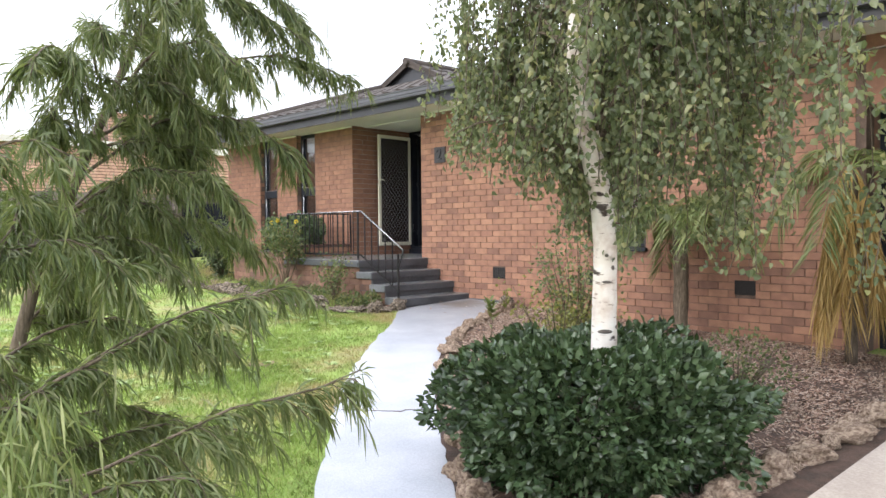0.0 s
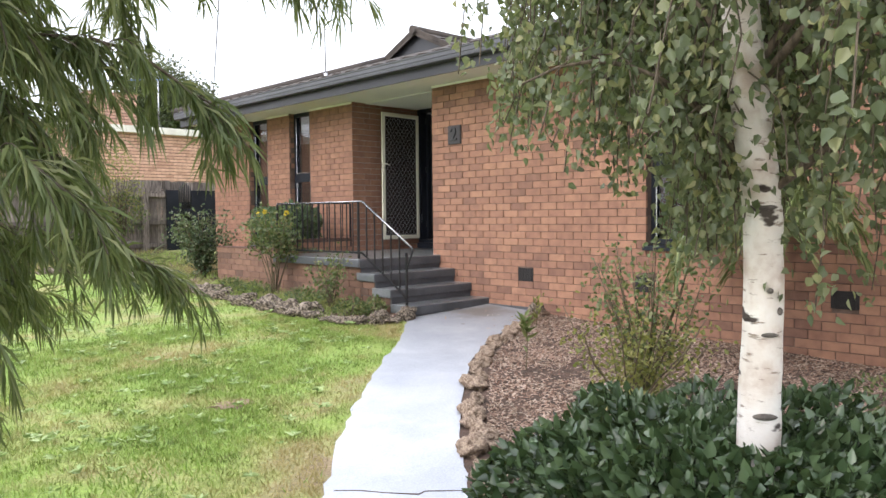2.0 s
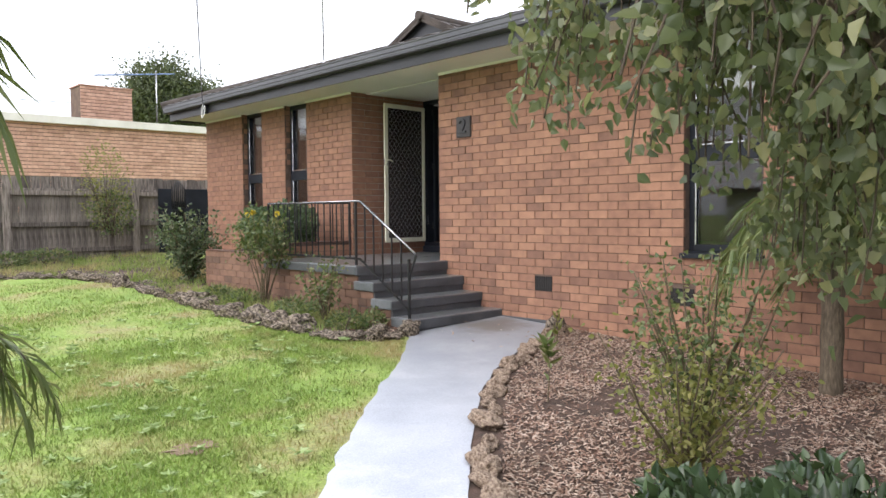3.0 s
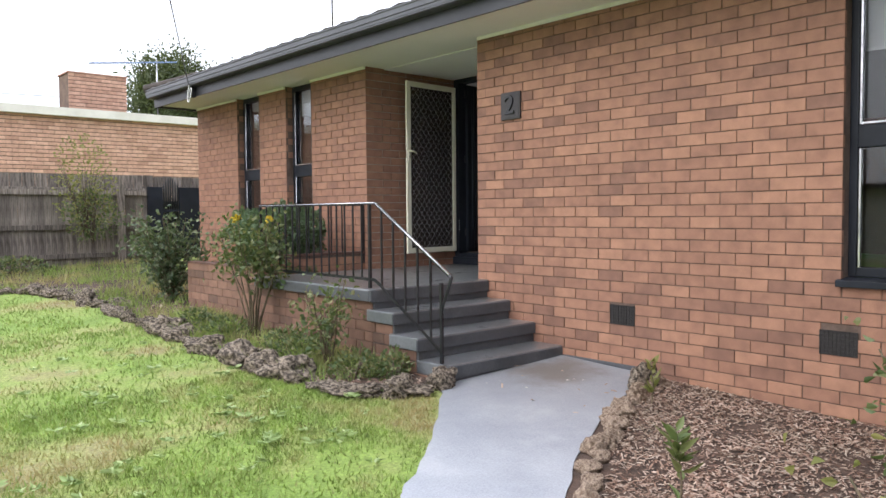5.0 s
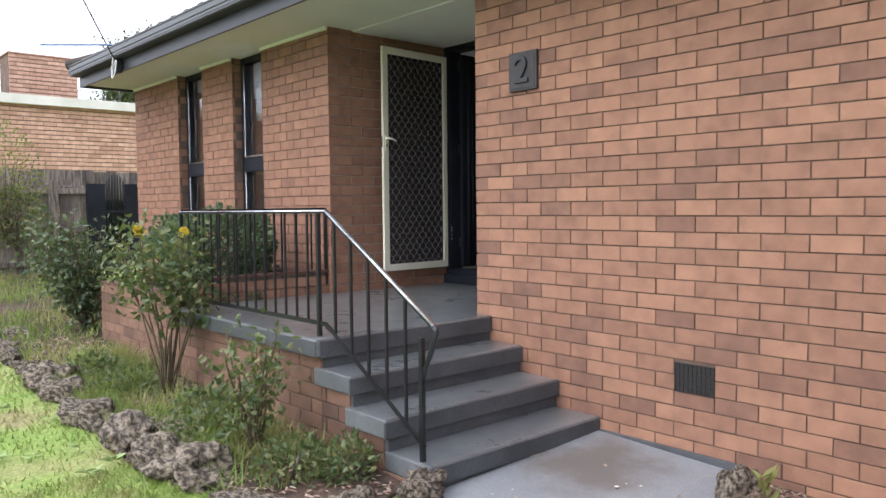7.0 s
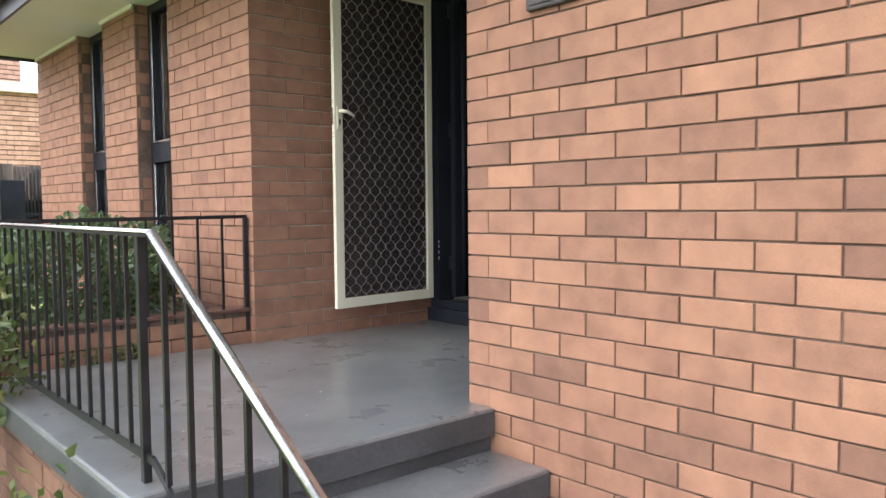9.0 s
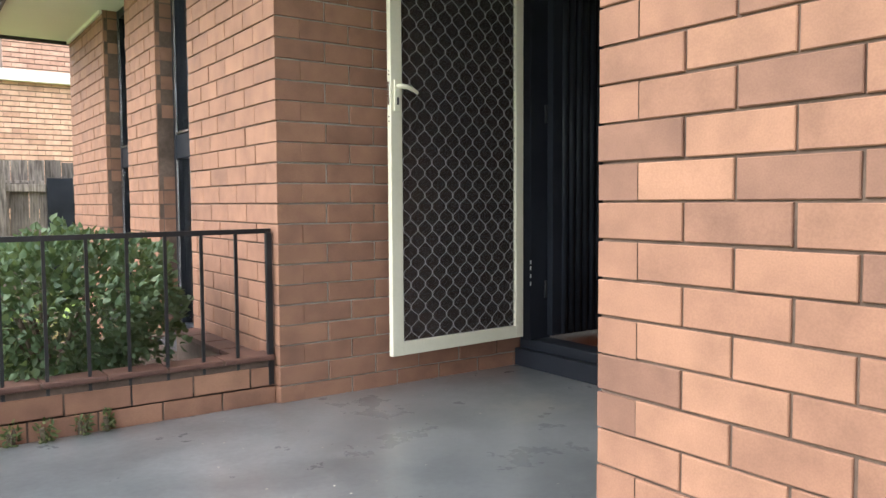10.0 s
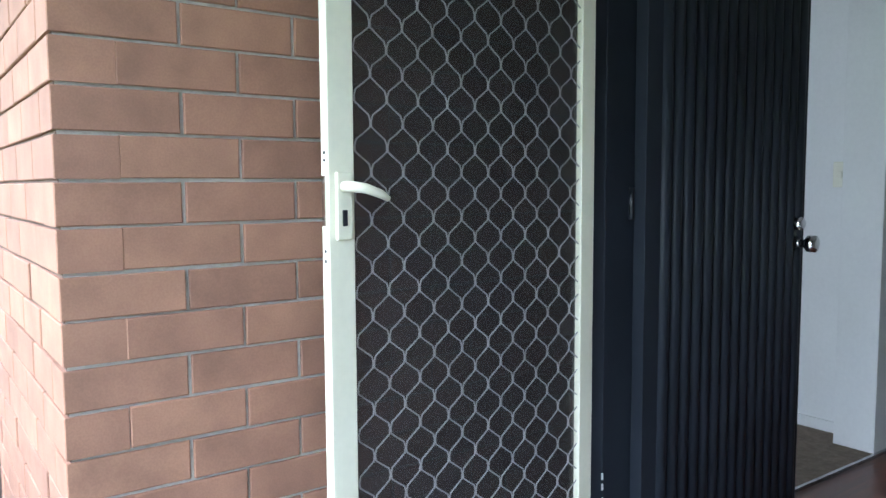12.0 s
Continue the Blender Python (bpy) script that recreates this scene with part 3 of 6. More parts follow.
part("soil", bm_box((PX + 0.11, 11.05, 0.3), (WALL_X, 12.6, 0.62)), SOIL, planter)

# ---- roof ----
struct("soffit", wall_boxes([((7.58, 2.0, SOFFIT_Z), (WALL_X + 0.25, 15.4, SOFFIT_Z + 0.02)), ((WALL_X + 0.25, 9.0, SOFFIT_Z), (9.66, 11.05, SOFFIT_Z + 0.02))]), SOFFIT, "cream painted eave soffit and porch ceiling", "soffit")
bm = bmesh.new()
for ya, yb in ((10.9, 12.05), (12.675, 13.385), (14.04, 15.36), (5.79, 9.08)):
    bm_box((WALL_X - 0.02, ya, SOFFIT_Z - 0.03), (WALL_X - 0.002, yb, SOFFIT_Z - 0.001), 0, bm)
struct("trim", bm, SOFFIT, "cream quad moulding along the eave", "moulding")
roof = thing("roof", "low hipped roof of dark brown tiles with a gablet", "roof")
roof["kind"] = "structure"
part("fascia", bm_box((7.555, 2.0, SOFFIT_Z - 0.03), (7.578, 15.43, 3.06)), FASCIA, roof, "charcoal fascia board")
part("fascia", bm_box((7.555, 15.405, SOFFIT_Z - 0.03), (18, 15.43, 3.06)), FASCIA, roof)
prof = [(7.553, 2.975), (7.46, 2.975), (7.445, 2.985), (7.445, 3.02), (7.432, 3.03), (7.432, 3.075), (7.425, 3.085), (7.425, 3.098), (7.44, 3.098), (7.44, 3.0), (7.553, 3.0)]
bm = bmesh.new()
ends = [[bm.verts.new((x, y, z)) for x, z in prof] for y in (2.0, 15.45)]
for j in range(len(prof)):
    bm.faces.new((ends[0][j], ends[0][(j + 1) % len(prof)], ends[1][(j + 1) % len(prof)], ends[1][j]))
bm.faces.new(ends[1])
part("gutter", bm, GUTTER, roof, "grey folded steel gutter")
PITCH, EAVE_X, EAVE_Z, RIDGE_Y = 0.325, 7.47, 3.085, 11.8
GAB_X = 10.32


def roof_z(x):
    return EAVE_Z + PITCH * (x - EAVE_X)


def tile_rows(name, corners, rows):
    """Rows of lapped tiles over a roof slope given as (left low, right low, right high, left high)."""
    bm = bmesh.new()
    a, b, c, d = (Vector(p) for p in corners)
    nrm = (b - a).cross(d - a).normalized()
    if nrm.z < 0:
        nrm.negate()
    for i in range(rows):
        q0, q1 = i / rows, (i + 1.12) / rows
        l0, r0, l1, r1 = a.lerp(d, q0), b.lerp(c, q0), a.lerp(d, min(q1, 1)), b.lerp(c, min(q1, 1))
        n = max(1, int((r0 - l0).length / 0.3))
        for j in range(n):
            u0, u1 = j / n, (j + 1) / n
            p = [l0.lerp(r0, u0), l0.lerp(r0, u1), l1.lerp(r1, u1), l1.lerp(r1, u0)]
            mid = [l0.lerp(r0, (u0 + u1) / 2) + nrm * 0.045, l1.lerp(r1, (u0 + u1) / 2) + nrm * 0.025]
            up = [p[0] + nrm * 0.028, p[1] + nrm * 0.028, p[2] + nrm * 0.004, p[3] + nrm * 0.004]
            vs = [bm.verts.new(x) for x in (up[0], mid[0], up[1], up[2], mid[1], up[3], p[0], p[1])]
            bm.faces.new((vs[0], vs[1], vs[4], vs[5]))
            bm.faces.new((vs[1], vs[2], vs[3], vs[4]))
            bm.faces.new((vs[6], vs[7], vs[2], vs[1], vs[0]))
    return bm


gz = roof_z(GAB_X)
hipd = GAB_X - EAVE_X
part("tiles", tile_rows("t", [(EAVE_X, 2.0, EAVE_Z), (EAVE_X, 15.5, EAVE_Z), (GAB_X, 15.5 - hipd, gz), (GAB_X, 2.0, gz)], 9), ROOFTILE, roof, "dark brown lapped roof tiles")
part("tiles", tile_rows("t", [(EAVE_X, 15.5, EAVE_Z), (18, 15.5, EAVE_Z), (18, 12.2, 4.5), (GAB_X, 15.5 - hipd, gz)], 9), ROOFTILE, roof)
part("tiles", tile_rows("t", [(GAB_X, 2.0, gz), (GAB_X, 12.0, gz), (17.5, 12.0, 3.1), (17.5, 2.0, 3.1)], 9), ROOFTILE, roof)
gy0, gy1, gap = 10.95, 12.65, gz + 0.42
part("gablet_wall", mesh_of("g", [(GAB_X + 0.06, gy0, gz), (GAB_X + 0.06, gy1, gz), (GAB_X + 0.06, RIDGE_Y, gap - 0.03), (GAB_X + 0.12, gy0, gz), (GAB_X + 0.12, gy1, gz), (GAB_X + 0.12, RIDGE_Y, gap - 0.03)],
     [(0, 2, 1), (3, 4, 5), (0, 1, 4, 3), (1, 2, 5, 4), (2, 0, 3, 5)]), FASCIA, roof, "grey boarded gablet end")
part("gablet_tiles", tile_rows("t", [(GAB_X - 0.05, gy1 + 0.06, gz - 0.03), (17, gy1 + 0.06, gz - 0.03), (17, RIDGE_Y, gap), (GAB_X - 0.05, RIDGE_Y, gap)], 3), ROOFTILE, roof)
part("gablet_tiles", tile_rows("t", [(GAB_X - 0.05, gy0 - 0.06, gz - 0.03), (17, gy0 - 0.06, gz - 0.03), (17, RIDGE_Y, gap), (GAB_X - 0.05, RIDGE_Y, gap)], 3), ROOFTILE, roof)
for ya in (gy0 - 0.06, gy1 + 0.06):
    part("barge_board", bm_bar((GAB_X - 0.03, ya, gz - 0.0), (GAB_X - 0.03, RIDGE_Y, gap - 0.0), 0.03, 0.12), ROOFTILE, roof)
part("ridge_cap", bm_tube([(GAB_X - 0.1, RIDGE_Y, gap + 0.02), (17, RIDGE_Y, gap + 0.02)], 0.08, 8), ROOFTILE, roof)
part("hip_cap", bm_tube([(EAVE_X - 0.02, 15.5, EAVE_Z + 0.03), (GAB_X, 15.5 - hipd, gz + 0.04)], 0.075, 8), ROOFTILE, roof)
part("deck", mesh_of("d", [(EAVE_X, 2, EAVE_Z - 0.02), (EAVE_X, 15.4, EAVE_Z - 0.02), (18, 15.4, EAVE_Z - 0.02), (18, 2, EAVE_Z - 0.02)], [(0, 1, 2, 3)]), FASCIA, roof)

# ---- rooms behind ----
struct("floor_1", bm_box((9.62, 9.1, 0.5), (12.9, 10.955, 0.735)), TIMBERFLOOR, "polished red-brown timber hall floor", "floor")
struct("floor_2", wall_boxes([((9.7, 10.96, 0.5), (17.9, 15.04, 0.745)), ((8.46, 11.082, 0.5), (9.699, 15.04, 0.745))]), CARPET, "brown carpet in the front room", "floor")
struct("ceiling", bm_box((8.46, 2.81, 2.868), (17.9, 15.04, 2.878)), CEILWHITE, "flat white ceiling", "ceiling")
struct("wall_5", wall_boxes([((11.62, 11.155, 0.745), (11.74, 15.04, 2.866)), ((8.46, 11.052, 0.745), (9.55, 11.08, 2.866)), ((12.9, 9.1, 0.7), (13.0, 15.04, 2.866)), ((9.68, 9.0, 0.7), (12.9, 9.098, 2.866))]), WHITE,
       "white plastered inner walls of the hall and front room", "inner wall")
struct("baseboard", bm_box((11.6, 11.16, 0.746), (11.618, 15.0, 0.80), 0.004), WHITE, "white skirting board", "skirting")
struct("door_lining", bm_box((11.46, 10.965, 0.746), (11.60, 11.15, 2.86), 0.004), WHITE, "white painted lining of the hall opening", "door lining")
struct("metal_trim", bm_box((9.75, 10.952, 0.735), (12.8, 10.965, 0.75)), STEEL, "thin metal carpet edge strip", "trim")

# ---- door wall ----
entry = thing("door_1", "open charcoal entry door of vertical ribs", "door", at=(0, 0, 0))
entry["kind"] = "structure"
DX = 9.58
hinge = Matrix.Translation((DX + 0.06, 10.785, 0)) @ Matrix.Rotation(radians(1.0), 4, "Z")
bm = bm_box((0, -0.02, 0.755), (0.84, 0.02, 2.80), 0.002)
leaf_ob = part("door_leaf", bm, DARKPAINT, entry, "charcoal painted door leaf")
leaf_ob.matrix_basis = hinge
for i in range(15):
    u = 0.085 + i * 0.0505
    rib = bm_tube([(u, -0.02, 0.76), (u, -0.02, 2.795)], 0.0195, 8)
    for v in rib.verts:
        v.co.y = -0.02 + (v.co.y + 0.02) * 0.8
    part("rib", rib, DARKPAINT, leaf_ob)
part("knob", bm_tube([(0.77, -0.02, 1.75), (0.77, -0.045, 1.75), (0.77, -0.062, 1.75), (0.77, -0.075, 1.75), (0.77, -0.098, 1.75), (0.77, -0.104, 1.75)], [0.03, 0.014, 0.014, 0.028, 0.028, 0.015], 16), CHROME, leaf_ob, "round chrome door knob")
part("deadbolt", bm_tube([(0.77, -0.02, 1.815), (0.77, -0.05, 1.815), (0.77, -0.056, 1.815)], [0.024, 0.022, 0.016], 16), CHROME, leaf_ob, "chrome deadbolt")

jamb = thing("door_frame", "charcoal timber door frame with a sidelight", "door frame")
jamb["kind"] = "structure"
for nm, lo, hi in (("jamb", (DX - 0.05, 10.81, 0.74), (DX + 0.09, 10.897, 2.875)), ("mullion", (DX - 0.05, 9.965, 0.74), (DX + 0.09, 10.03, 2.82)), ("jamb", (DX - 0.05, 9.105, 0.74), (DX + 0.09, 9.17, 2.875)),
                   ("head", (DX - 0.048, 9.17, 2.82), (DX + 0.088, 10.81, 2.876)), ("mid_rail", (DX - 0.02, 9.17, 1.54), (DX + 0.05, 9.965, 1.68)), ("bottom_rail", (DX - 0.02, 9.17, 0.78), (DX + 0.05, 9.965, 0.86)),
                   ("sidelight_stile", (DX - 0.015, 9.94, 0.86), (DX + 0.045, 9.964, 2.82))):
    part(nm, bm_box(lo, hi, 0.004), DARKPAINT, jamb)
part("sill", bm_box((DX - 0.08, 9.1, 0.6), (DX + 0.09, 10.9, 0.69), 0.006), DARKPAINT, jamb, "dark painted timber sill")
part("threshold", bm_box((DX - 0.045, 9.102, 0.69), (DX + 0.09, 10.898, 0.74), 0.006), DARKPAINT, jamb)
for z0, z1 in ((0.86, 1.54), (1.68, 2.82)):
    g = part("sidelight_pane", bm_box((DX + 0.012, 9.17, z0), (DX + 0.018, 9.94, z1)), FROSTGLASS, jamb, "rippled obscure glass")
    g.visible_shadow = False
part("strike_plate", bm_box((DX + 0.0, 10.03, 1.77), (DX + 0.04, 10.034, 1.87)), IRON, jamb)
for z in (0.95, 1.85, 2.65):
    part("hinge", bm_tube([(DX + 0.05, 10.805, z), (DX + 0.05, 10.805, z + 0.09)], 0.008, 8), IRON, jamb)

# ---- security door ----
sec = thing("security_door", "open cream framed security screen door with diamond grille", "screen door")
H, F = Vector((9.46, 10.80, 0)), Vector((8.66, 10.752, 0))
w = (F - H).length
sec.matrix_basis = Matrix.Translation((H.x, H.y, 0.768)) @ Matrix.Rotation(math.atan2(F.y - H.y, F.x - H.x), 4, "Z")
HT = 1.985
# local: x from the hinge, +y towards the porch side (faces away from the wall)
for nm, lo, hi in (("stile", (0, -0.014, 0), (0.05, 0.014, HT)), ("stile", (w - 0.06, -0.014, 0), (w, 0.014, HT)), ("rail", (0.05, -0.0135, 0), (w - 0.06, 0.0135, 0.06)), ("rail", (0.05, -0.0135, HT - 0.06), (w - 0.06, 0.0135, HT))):
    part(nm, bm_box(lo, hi, 0.003), CREAMMETAL, sec, "cream powder-coated aluminium")


def screen_mat():
    m, n, l, b = material("flyscreen_mesh")
    b.inputs["Base Color"].default_value = (0.03, 0.03, 0.034, 1)
    b.inputs["Roughness"].default_value = 0.6
    tr = n.new("ShaderNodeBsdfTransparent")
    mx = n.new("ShaderNodeMixShader")
    mx.inputs[0].default_value = 0.62
    l.new(tr.outputs[0], mx.inputs[1])
    l.new(b.outputs[0], mx.inputs[2])
    l.new(mx.outputs[0], n["Material Output"].inputs[0])
    return m


part("flyscreen", bm_box((0.05, -0.006, 0.06), (w - 0.06, -0.0045, HT - 0.06)), screen_mat(), sec, "dark fly mesh")
DW, DH = 0.0815, 0.1
wires = []
for sign in (1, -1):
    pts = []
    n = int((HT - 0.12) / DH * 8)
    for i in range(n + 1):
        z = 0.06 + (HT - 0.12) * i / n
        s = max(-1.0, min(1.0, 1.25 * math.cos(2 * math.pi * (z - 0.06) / DH)))
        pts.append((sign * s * (DW / 4 - 0.0012), 0.004, z))
    bm = bm_tube(pts, 0.0018, 5)
    me = bpy.data.meshes.new("wire")
    bm.to_mesh(me)
    bm.free()
    me.materials.append(GRILLE)
    wires.append(me)
i, u = 0, 0.062
while u < w - 0.06:
    ob = new("wire", wires[i % 2])
    ob.parent = sec
    ob.location = (u, 0, 0)
    i += 1
    u += DW / 2
lock = part("lock_plate", bm_box((w - 0.05, 0.014, 1.072), (w - 0.014, 0.024, 1.207), 0.003), CREAMMETAL, sec, "cream lock plate")
part("lever", bm_tube([(w - 0.03, 0.024, 1.178), (w - 0.032, 0.05, 1.178), (w - 0.06, 0.058, 1.174), (w - 0.095, 0.057, 1.163), (w - 0.115, 0.054, 1.153)], [0.011, 0.011, 0.01, 0.009, 0.006], 10), CREAMMETAL, lock, "cream lever handle")
part("keyhole", bm_box((w - 0.036, 0.0235, 1.1), (w - 0.025, 0.026, 1.132), 0.002), IRON, lock)
for z in (1.03, 1.05, 1.23, 1.245):
    part("rivet", bm_tube([(w - 0.0005, 0.0, z), (w + 0.0015, 0.0, z)], 0.0035, 6), IRON, sec)
part("latch", bm_box((w - 0.001, -0.006, 1.1), (w + 0.004, 0.006, 1.2), 0.001), CHROME, sec)


# ---- windows ----
def tall_window(name, y0, y1, z0, zmid, label, parts):
    win = thing(name, label, "window")
    win["kind"] = "structure"
    x = WALL_X + 0.10
    z1 = SOFFIT_Z - 0.001
    for nm, lo, hi in (("stile", (x, y0 + 0.001, z0), (x + 0.09, y0 + 0.05, z1)), ("stile", (x, y1 - 0.05, z0), (x + 0.09, y1 - 0.001, z1)), 
                       ("reveal", (WALL_X + 0.012, y0 + 0.001, z0), (x - 0.001, y0 + 0.03, z1)), ("head", (x + 0.002, y0 + 0.05, z1 - 0.06), (x + 0.088, y1 - 0.05, z1)), ("transom", (x + 0.002, y0 + 0.05, zmid - 0.07), (x + 0.088, y1 - 0.05, zmid + 0.07)),
                       ("bottom_rail", (x + 0.002, y0 + 0.05, z0), (x + 0.088, y1 - 0.05, z0 + 0.06))):
        part(nm, bm_box(lo, hi, 0.004), BROWNPAINT if nm == "reveal" else DARKPAINT, win)
    part("sash", bm_box((x - 0.008, y1 - 0.075, zmid + 0.085), (x + 0.002, y1 - 0.063, z1 - 0.07)), STEEL, win, "thin aluminium sash edge")
    part("sash", bm_box((x - 0.008, y0 + 0.063, zmid + 0.075), (x + 0.002, y1 - 0.063, zmid + 0.087)), STEEL, win)
    part("sash", bm_box((x - 0.008, y1 - 0.075, z0 + 0.06), (x + 0.002, y1 - 0.063, zmid - 0.08)), STEEL, win)
    for a, b in ((z0 + 0.06, zmid - 0.07), (zmid + 0.07, z1 - 0.06)):
        g = part("pane", bm_box((x + 0.035, y0 + 0.05, a), (x + 0.04, y1 - 0.05, b)), DARKGLASS, win, "clear reflecting glass")
        g.visible_shadow = False
    sill = bm_box((WALL_X - 0.045, y0 - 0.02, z0 - 0.045), (x + 0.0, y1 + 0.02, z0 - 0.002), 0.004)
    for v in sill.verts:
        if v.co.x < WALL_X:
            v.co.z -= 0.015
    part("sill", sill, parts, win, "sloping sill")
    return win


tall_window("window_1", *WIN_FAR[0], 0.66, 1.79, "narrow full-height charcoal window beside the porch", GUTTER)
tall_window("window_2", *WIN_FAR[1], 0.66, 1.79, "narrow full-height charcoal window near the house corner", GUTTER)
tall_window("window_3", *WIN_NEAR, 0.80, 1.69, "tall charcoal window with a pale blind behind the glass", DARKPAINT)


def drape(y0, y1, z0, z1, x, label):
    n = 24
    v, f = [], []
    for i in range(n + 1):
        y = y0 + (y1 - y0) * i / n
        dx = 0.018 * math.sin(i * 1.7) + 0.006 * math.sin(i * 4.1)
        for z in (z0, z1):
            v.append((x + dx, y, z))
            v.append((x + dx + 0.004, y, z))
    for i in range(n):
        a = i * 4
        f += [(a, a + 4, a + 6, a + 2), (a + 1, a + 3, a + 7, a + 5), (a + 2, a + 6, a + 7, a + 3), (a, a + 1, a + 5, a + 4)]
    tagged(link("curtain", mesh_of("curtain", v, f, True), CURTAIN), label, "curtain", "curtains behind the windows")


drape(12.08, 12.36, 0.76, 2.8, WALL_X + 0.33, "pale hanging curtain drawn aside behind glass")
drape(13.4, 13.66, 0.76, 2.8, WALL_X + 0.33, "pale hanging curtain drawn aside behind glass")
blind = thing("roller_blind", "half-lowered white roller blind behind the window", "blind")
part("fabric", bm_box((WALL_X + 0.30, WIN_NEAR[0] + 0.02, 2.27), (WALL_X + 0.303, WIN_NEAR[1] - 0.02, 2.82)), CURTAIN, blind)
part("bottom_bar", bm_box((WALL_X + 0.295, WIN_NEAR[0] + 0.02, 2.25), (WALL_X + 0.308, WIN_NEAR[1] - 0.02, 2.27), 0.003), WHITE, blind)

# ---- plaque, vents, switch ----
plaque = thing("house_number", "dark square plaque with a raised number 2 on the brick wall", "house number")
part("plate", bm_box((WALL_X - 0.022, 8.532, 2.068), (WALL_X + 0.004, 8.768, 2.314), 0.006), PLAQUE, plaque)
part("rim", bm_box((WALL_X - 0.026, 8.548, 2.084), (WALL_X - 0.0215, 8.752, 2.298), 0.003), PLAQUE, plaque)
cu = bpy.data.curves.new("numeral", "FONT")
cu.body, cu.size, cu.extrude, cu.bevel_depth, cu.align_x, cu.align_y = "2", 0.24, 0.006, 0.004, "CENTER", "CENTER"
tmp = new("numeral_text", cu)
num = bpy.data.meshes.new_from_object(tmp)
bpy.data.objects.remove(tmp)
ob = part("numeral", num, IRON, plaque, "raised numeral 2")
ob.matrix_basis = Matrix.Translation((WALL_X - 0.03, 8.650, 2.191)) @ Matrix(((0, 0, -1, 0), (-1, 0, 0, 0), (0, 1, 0, 0), (0, 0, 0, 1)))


def vent(y0, y1, z0, z1):
    v = thing("air_vent", "black gridded air vent set low in the brick wall", "air vent", "vents along the wall", (WALL_X, y0, z0))
    wdt, hgt = y1 - y0, z1 - z0
    part("backing", bm_box((-0.0015, 0, 0), (0.006, wdt, hgt)), SCREEN, v)
    for i in range(10):
        part("bar", bm_box((-0.006, wdt * i / 9 - 0.003, 0), (-0.001, wdt * i / 9 + 0.003, hgt)), SCREEN, v)
    for i in range(7):
        part("bar", bm_box((-0.007, 0, hgt * i / 6 - 0.003), (-0.0015, wdt, hgt * i / 6 + 0.003)), SCREEN, v)
    return v


VENTS = [(7.331, 7.560, 0.327, 0.480), (5.685, 5.912, 0.30, 0.457), (3.70, 3.925, 0.28, 0.44), (14.6, 14.83, 0.27, 0.43)]
v0 = vent(*VENTS[0])
for y0, y1, z0, z1 in VENTS[1:]:
    copy_thing(v0, pose(WALL_X, y0, z0))
sw = thing("light_switch", "small yellowed light switch on the white wall", "light switch")
part("plate", bm_box((11.608, 11.2, 1.93), (11.619, 11.27, 2.05), 0.003), CREAMMETAL, sw)
part("rocker", bm_box((11.602, 11.225, 1.975), (11.609, 11.245, 2.005), 0.002), CREAMMETAL, sw)

# ---- railing ----
rail = thing("railing", "black wrought iron porch railing with a worn steel handrail", "railing")
RX = 6.9


def rail_bar(a, b):
    """A half-round capping on a flat dark bar."""
    bm = bm_tube([a, b], 0.0155, 14)
    base = (Vector(a) + Vector(b)) / 2
    up = (Vector(b) - Vector(a)).cross(Vector((1, 0, 0))).normalized()
    if up.z < 0:
        up.negate()
    for v in bm.verts:
        h = (v.co - base).dot(up)
        v.co -= up * h * (0.45 if h > 0 else 0.7)
    drop = up * 0.009
    part("rail_core", bm_bar(Vector(a) - drop, Vector(b) - drop, 0.025, 0.008), IRON, rail)
    return bm


bm = rail_bar((RX, 10.965, 1.315), (RX, 8.97, 1.315))
part("handrail", bm, STEEL, rail, "worn bare steel top rail")
bm = rail_bar((RX, 8.975, 1.316), (RX, 8.05, 0.762))
part("handrail", bm, STEEL, rail, "worn bare steel sloping rail")
part("handrail", bm_tube([(RX, 8.055, 0.765), (RX, 8.04, 0.742), (RX, 8.05, 0.71), (RX, 8.09, 0.615), (RX, 8.13, 0.54), (RX, 8.145, 0.47)], [0.016, 0.016, 0.014, 0.013, 0.012, 0.012], 8), IRON, rail)
part("handrail", bm_bar((RX, 10.955, 1.322), (8.19, 10.955, 1.330), 0.012, 0.02), IRON, rail)
part("bottom_rail", bm_bar((RX, 10.955, 0.675), (8.19, 10.955, 0.675), 0.01, 0.025), IRON, rail)
part("bottom_rail", bm_bar((RX, 10.955, 0.675), (RX, 9.0, 0.675), 0.01, 0.025), IRON, rail)
part("bottom_rail", bm_bar((RX, 9.0, 0.675), (RX, 8.93, 0.64), 0.01, 0.025), IRON, rail)
part("bottom_rail", bm_bar((RX, 8.93, 0.64), (RX, 8.13, 0.16), 0.01, 0.02), IRON, rail)
for x, y, z0, z1 in ((RX, 9.06, 0.6, 1.31), (RX, 10.955, 0.6, 1.31), (RX, 8.15, 0.085, 0.70), (8.18, 10.955, 0.675, 1.325)):
    part("post", bm_box((x - 0.012, y - 0.012, z0), (x + 0.012, y + 0.012, z1), 0.002), IRON, rail)
n = 15
for i in range(1, n):
    y = 9.05 + (10.955 - 9.05) * i / n
    part("baluster", bm_box((RX - 0.006, y - 0.006, 0.675), (RX + 0.006, y + 0.006, 1.31)), IRON, rail)
for i in range(1, 9):
    x = RX + (8.18 - RX) * i / 9
    part("baluster", bm_box((x - 0.006, 10.949, 0.675), (x + 0.006, 10.961, 1.322)), IRON, rail)
